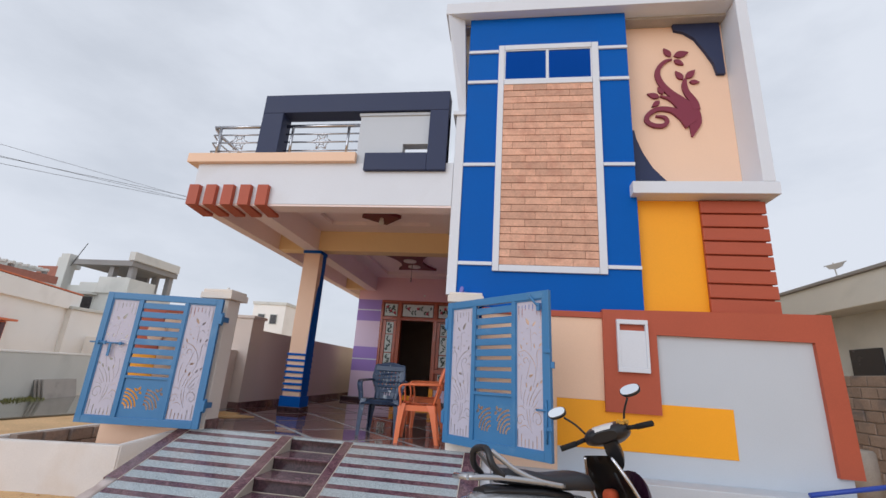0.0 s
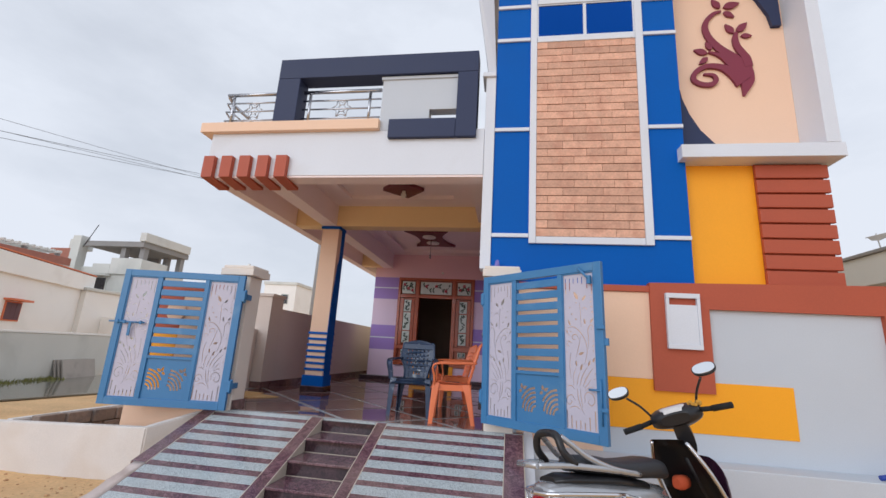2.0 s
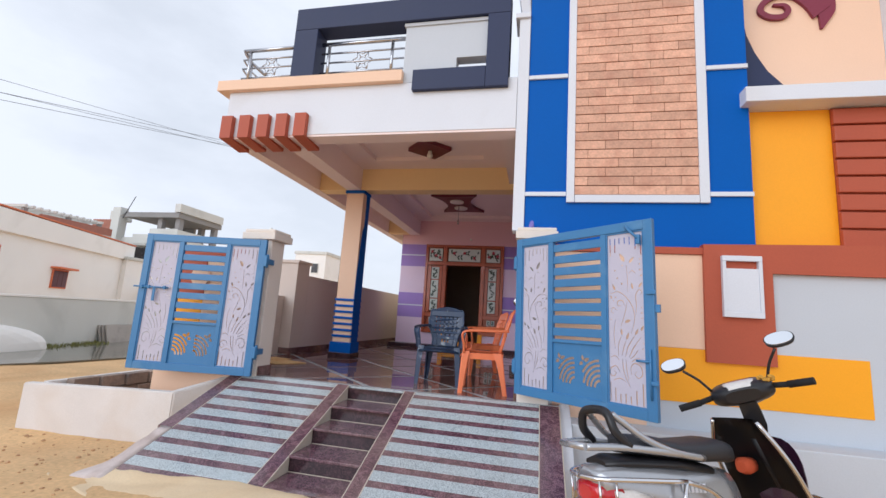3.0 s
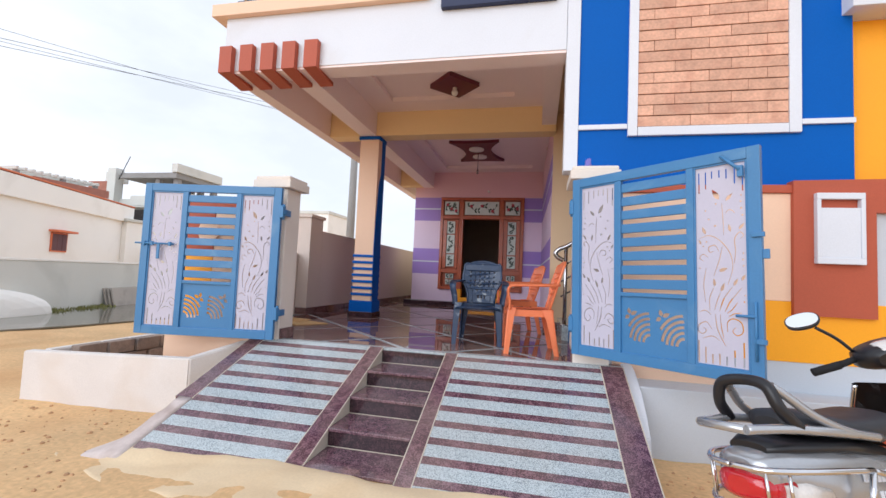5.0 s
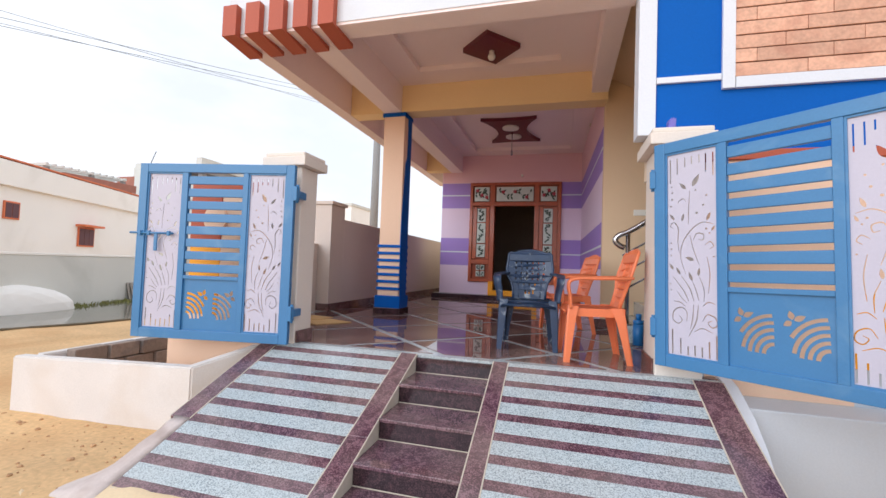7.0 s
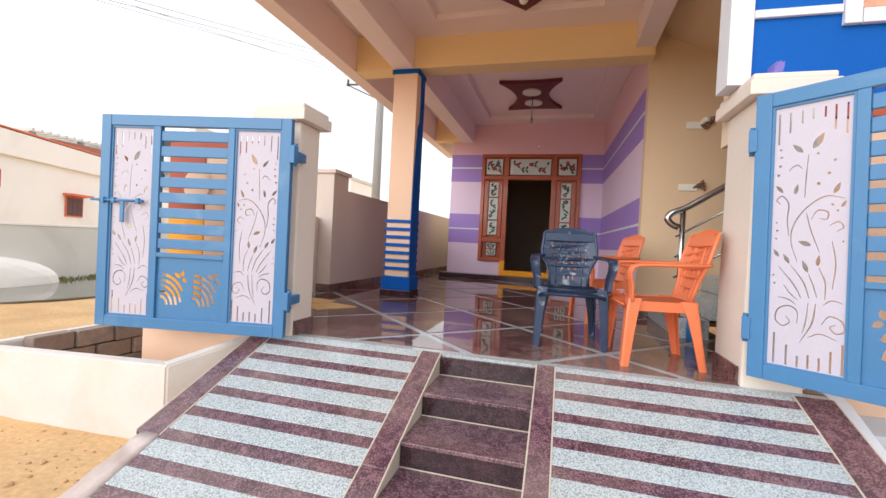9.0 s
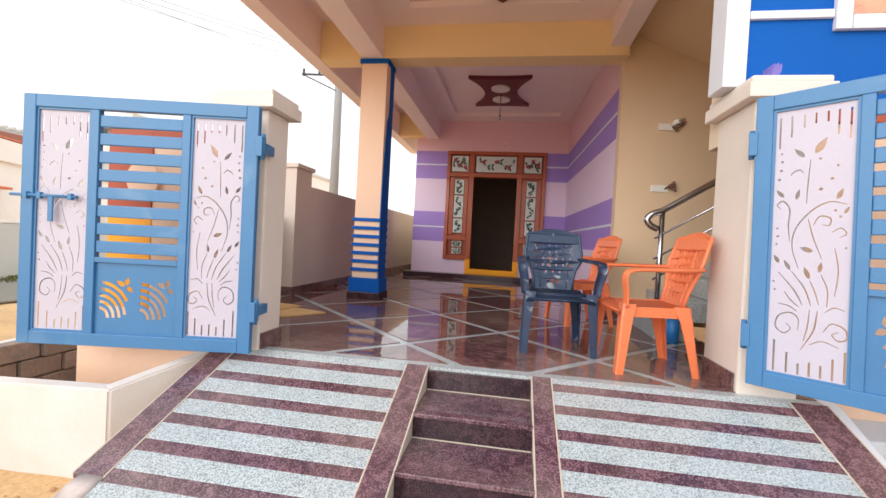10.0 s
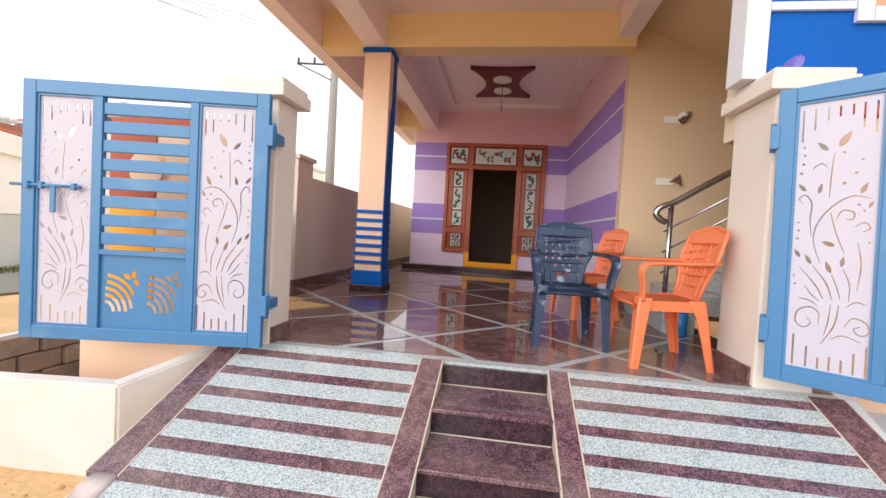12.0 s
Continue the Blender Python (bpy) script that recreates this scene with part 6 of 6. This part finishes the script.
rb = random.Random(12)
shared = []
for k in range(4):
    bm = bmesh.new()
    box(bm, -0.02 - 0.006 * k, 0, 0.0, 0.355 - 0.01 * (k % 2), 0.0, 0.178, 0.01)
    me = bpy.data.meshes.new("block")
    bm.to_mesh(me)
    bm.free()
    me.materials.append(BLOCK)
    shared.append(me)
for row in range(9):
    for k in range(12):
        ob = new("block", rb.choice(shared))
        ob.parent = bl
        ob.location = (6.858, 7.2 + (0.18 if row % 2 else 0) + 0.37 * k, 0.45 + row * 0.192)
dm = thing("road_drum", "grey concrete marker post with a chipped top", "post")
bm = bmesh.new()
loft(bm, [(0.0, 0, 0, 0.19, 0.19, 1), (0.75, 0, 0, 0.18, 0.18, 1), (0.79, 0, 0, 0.15, 0.15, 1)], 18)
bmesh.ops.transform(bm, matrix=pose(6.35, 8.4, 0.2, 0, -90, 0), verts=bm.verts[:])
part("body", bm, CONCRETE, dm)
bm = bmesh.new()
r5 = random.Random(2)
vs = bmesh.ops.create_icosphere(bm, subdivisions=3, radius=1.0)["verts"]
for v in vs:
    c = v.co * (1 + 0.25 * noise.noise(v.co * 1.7))
    v.co = (4.55 + c.x * 0.7, 5.25 + c.y * 0.3, 0.55 + c.z * 0.28)
link("rock", bm, CONCRETE, None, "broken concrete lump on the wall ledge", "rubble")
bm = bmesh.new()
tube(bm, [(3.5, 4.98, 0.862), (4.5, 5.0, 1.05)], 0.022, 10)
link("pipe", bm, material("blue_pvc", srgb(36, 66, 160), 0.4), None, "blue plastic pipe leaning on broken concrete", "pipe")
bm = bmesh.new()
tube(bm, [(7.3, 9.5, 4.03), (7.25, 9.5, 4.42)], 0.012, 6)
tube(bm, [(7.25, 9.15, 4.36), (7.25, 9.75, 4.4)], 0.01, 6)
prism(bm, [(9.2, 4.36), (9.7, 4.39), (9.62, 4.31), (9.45, 4.27), (9.28, 4.29)], 7.24, 7.26, "yz")
link("roof_antenna", bm, material("pale_metal", srgb(190, 186, 180), 0.5), None, "small dish antenna on the roof edge", "antenna")

pole = thing("utility_pole", "grey concrete utility pole with a steel cross-arm", "utility pole")
bm = bmesh.new()
tube(bm, [(-7.15, 16, 0), (-7.15, 16, 8.3)], 0.17, 12, True, 0.11)
part("shaft", bm, RAWCON, pole)
bm = bmesh.new()
tube(bm, [(-8.4, 15.9, 6.95), (-6.2, 15.9, 6.85)], 0.035, 8)
tube(bm, [(-8.3, 15.9, 6.9), (-7.2, 15.9, 6.4)], 0.02, 6)
for x in (-8.35, -7.8, -6.4):
    tube(bm, [(x, 15.9, 6.9), (x, 15.9, 7.12)], 0.04, 8)
part("cross_arm", bm, CABLE, pole)
wires = thing("overhead_wires", "thin overhead power cables sagging past the houses", "cables")
for (tag, z0), (x1, z1) in ((("a", -0.13), (-8.35, 7.12)), (("b", -0.17), (-7.8, 7.12)), (("c", -0.2), (-6.4, 7.12)), (("d", -0.205), (-6.4, 7.05))):
    p1 = Vector((x1, 15.9, z1))
    p0 = p1 + Vector((-0.2, -0.95, z0)) * 30
    bm = bmesh.new()
    tube(bm, [p0 + (p1 - p0) * (k / 16) + Vector((0, 0, -0.16 * (1 - (k / 8 - 1) ** 2) + 0.12)) for k in range(17)], 0.0045, 5)
    part("wire", bm, CABLE, wires)

WATER = material("muddy_water", srgb(120, 116, 104), 0.06, vary=0.1, scale=1.0, bump=0.02, grain=6.0)
bm = bmesh.new()
prism(bm, [(-13.39, 3.5), (-11.6, 4.8), (-10.3, 6.4), (-9.7, 8.2), (-9.4, 10.2), (-9.7, 12.6), (-11.2, 15.4), (-13.39, 16.5)], 0.24, 0.268, "xy")
link("water", bm, WATER, None, "still muddy water standing along the yard wall", "water", S)
GRASS = material("dry_grass", srgb(126, 126, 70), 0.9, vary=0.3, scale=6.0, island=True, bump=0)
bm = bmesh.new()
rg = random.Random(21)
for k in range(420):
    y = rg.uniform(9.7, 11.8)
    x = -12.7 - 0.268 * (y - 10.33) + 0.5 * rg.random() ** 2
    h = rg.uniform(0.05, 0.16)
    a = rg.random() * 6.28
    v = [bm.verts.new((x + 0.02 * math.cos(a), y + 0.02 * math.sin(a), 0.25)), bm.verts.new((x - 0.02 * math.cos(a), y - 0.02 * math.sin(a), 0.22)), bm.verts.new((x + rg.uniform(-0.1, 0.1), y + rg.uniform(-0.1, 0.1), 0.22 + h))]
    bm.faces.new(v)
link("grass", bm, GRASS, None, "dry grass tufts along the wet yard wall", "grass", "stuff")
sl = thing("stone_slabs", "stack of grey stone slabs leaning at the yard wall", "slabs")
for k in range(3):
    bm = bmesh.new()
    box(bm, -0.02, 0.02, 0, 1.45, 0, 0.62, 0.006)
    o = part("slab", bm, CONCRETE, sl)
    o.matrix_basis = pose(-12.95 + 0.07 * k, 11.75 + 0.06 * k, 0.2, 0, -14, 15)
bm = bmesh.new()
vs = bmesh.ops.create_icosphere(bm, subdivisions=3, radius=1.0)["verts"]
for v in vs:
    c = v.co * (1 + 0.12 * noise.noise(v.co * 1.3))
    v.co = (-12.2 + c.x * 0.4, 8.5 + c.y * 1.1, 0.3 + c.z * 0.58)
link("boulder", bm, OFFWHITE, None, "whitish cement mound beside the water", "mound")

# ---- granite floor tiles, laid as diamonds between light strips ----
def clip(poly, axis_i, value, keep_greater):
    out = []
    for i in range(len(poly)):
        a, b = poly[i], poly[(i + 1) % len(poly)]
        ia, ib = (a[axis_i] >= value) == keep_greater, (b[axis_i] >= value) == keep_greater
        if ia:
            out.append(a)
        if ia != ib:
            t = (value - a[axis_i]) / (b[axis_i] - a[axis_i])
            out.append((a[0] + t * (b[0] - a[0]), a[1] + t * (b[1] - a[1])))
    return out


floor_ob = bpy.data.objects["floor"]
half = 0.65 - 0.048
for i in range(-4, 6):
    for j in range(-4, 14):
        for ox, oy in ((0.0, 0.0), (0.65, 0.65)):
            cx, cy = -1.3 + 1.3 * i + ox, 5.51 + 1.3 * j + oy
            poly = [(cx - half, cy), (cx, cy - half), (cx + half, cy), (cx, cy + half)]
            for axis_i, value, keep in ((0, -3.8, True), (0, 0.42, False), (1, 5.1, True), (1, 20.0, False)):
                poly = clip(poly, axis_i, value, keep) if poly else poly
            if len(poly) < 3:
                continue
            area = 0.5 * abs(sum(poly[k][0] * poly[(k + 1) % len(poly)][1] - poly[(k + 1) % len(poly)][0] * poly[k][1] for k in range(len(poly))))
            if area < 0.004:
                continue
            bm = bmesh.new()
            prism(bm, poly, FZ - 0.012, FZ + 0.0005, "xy")
            link("tile", bm, GRANITE, floor_ob)
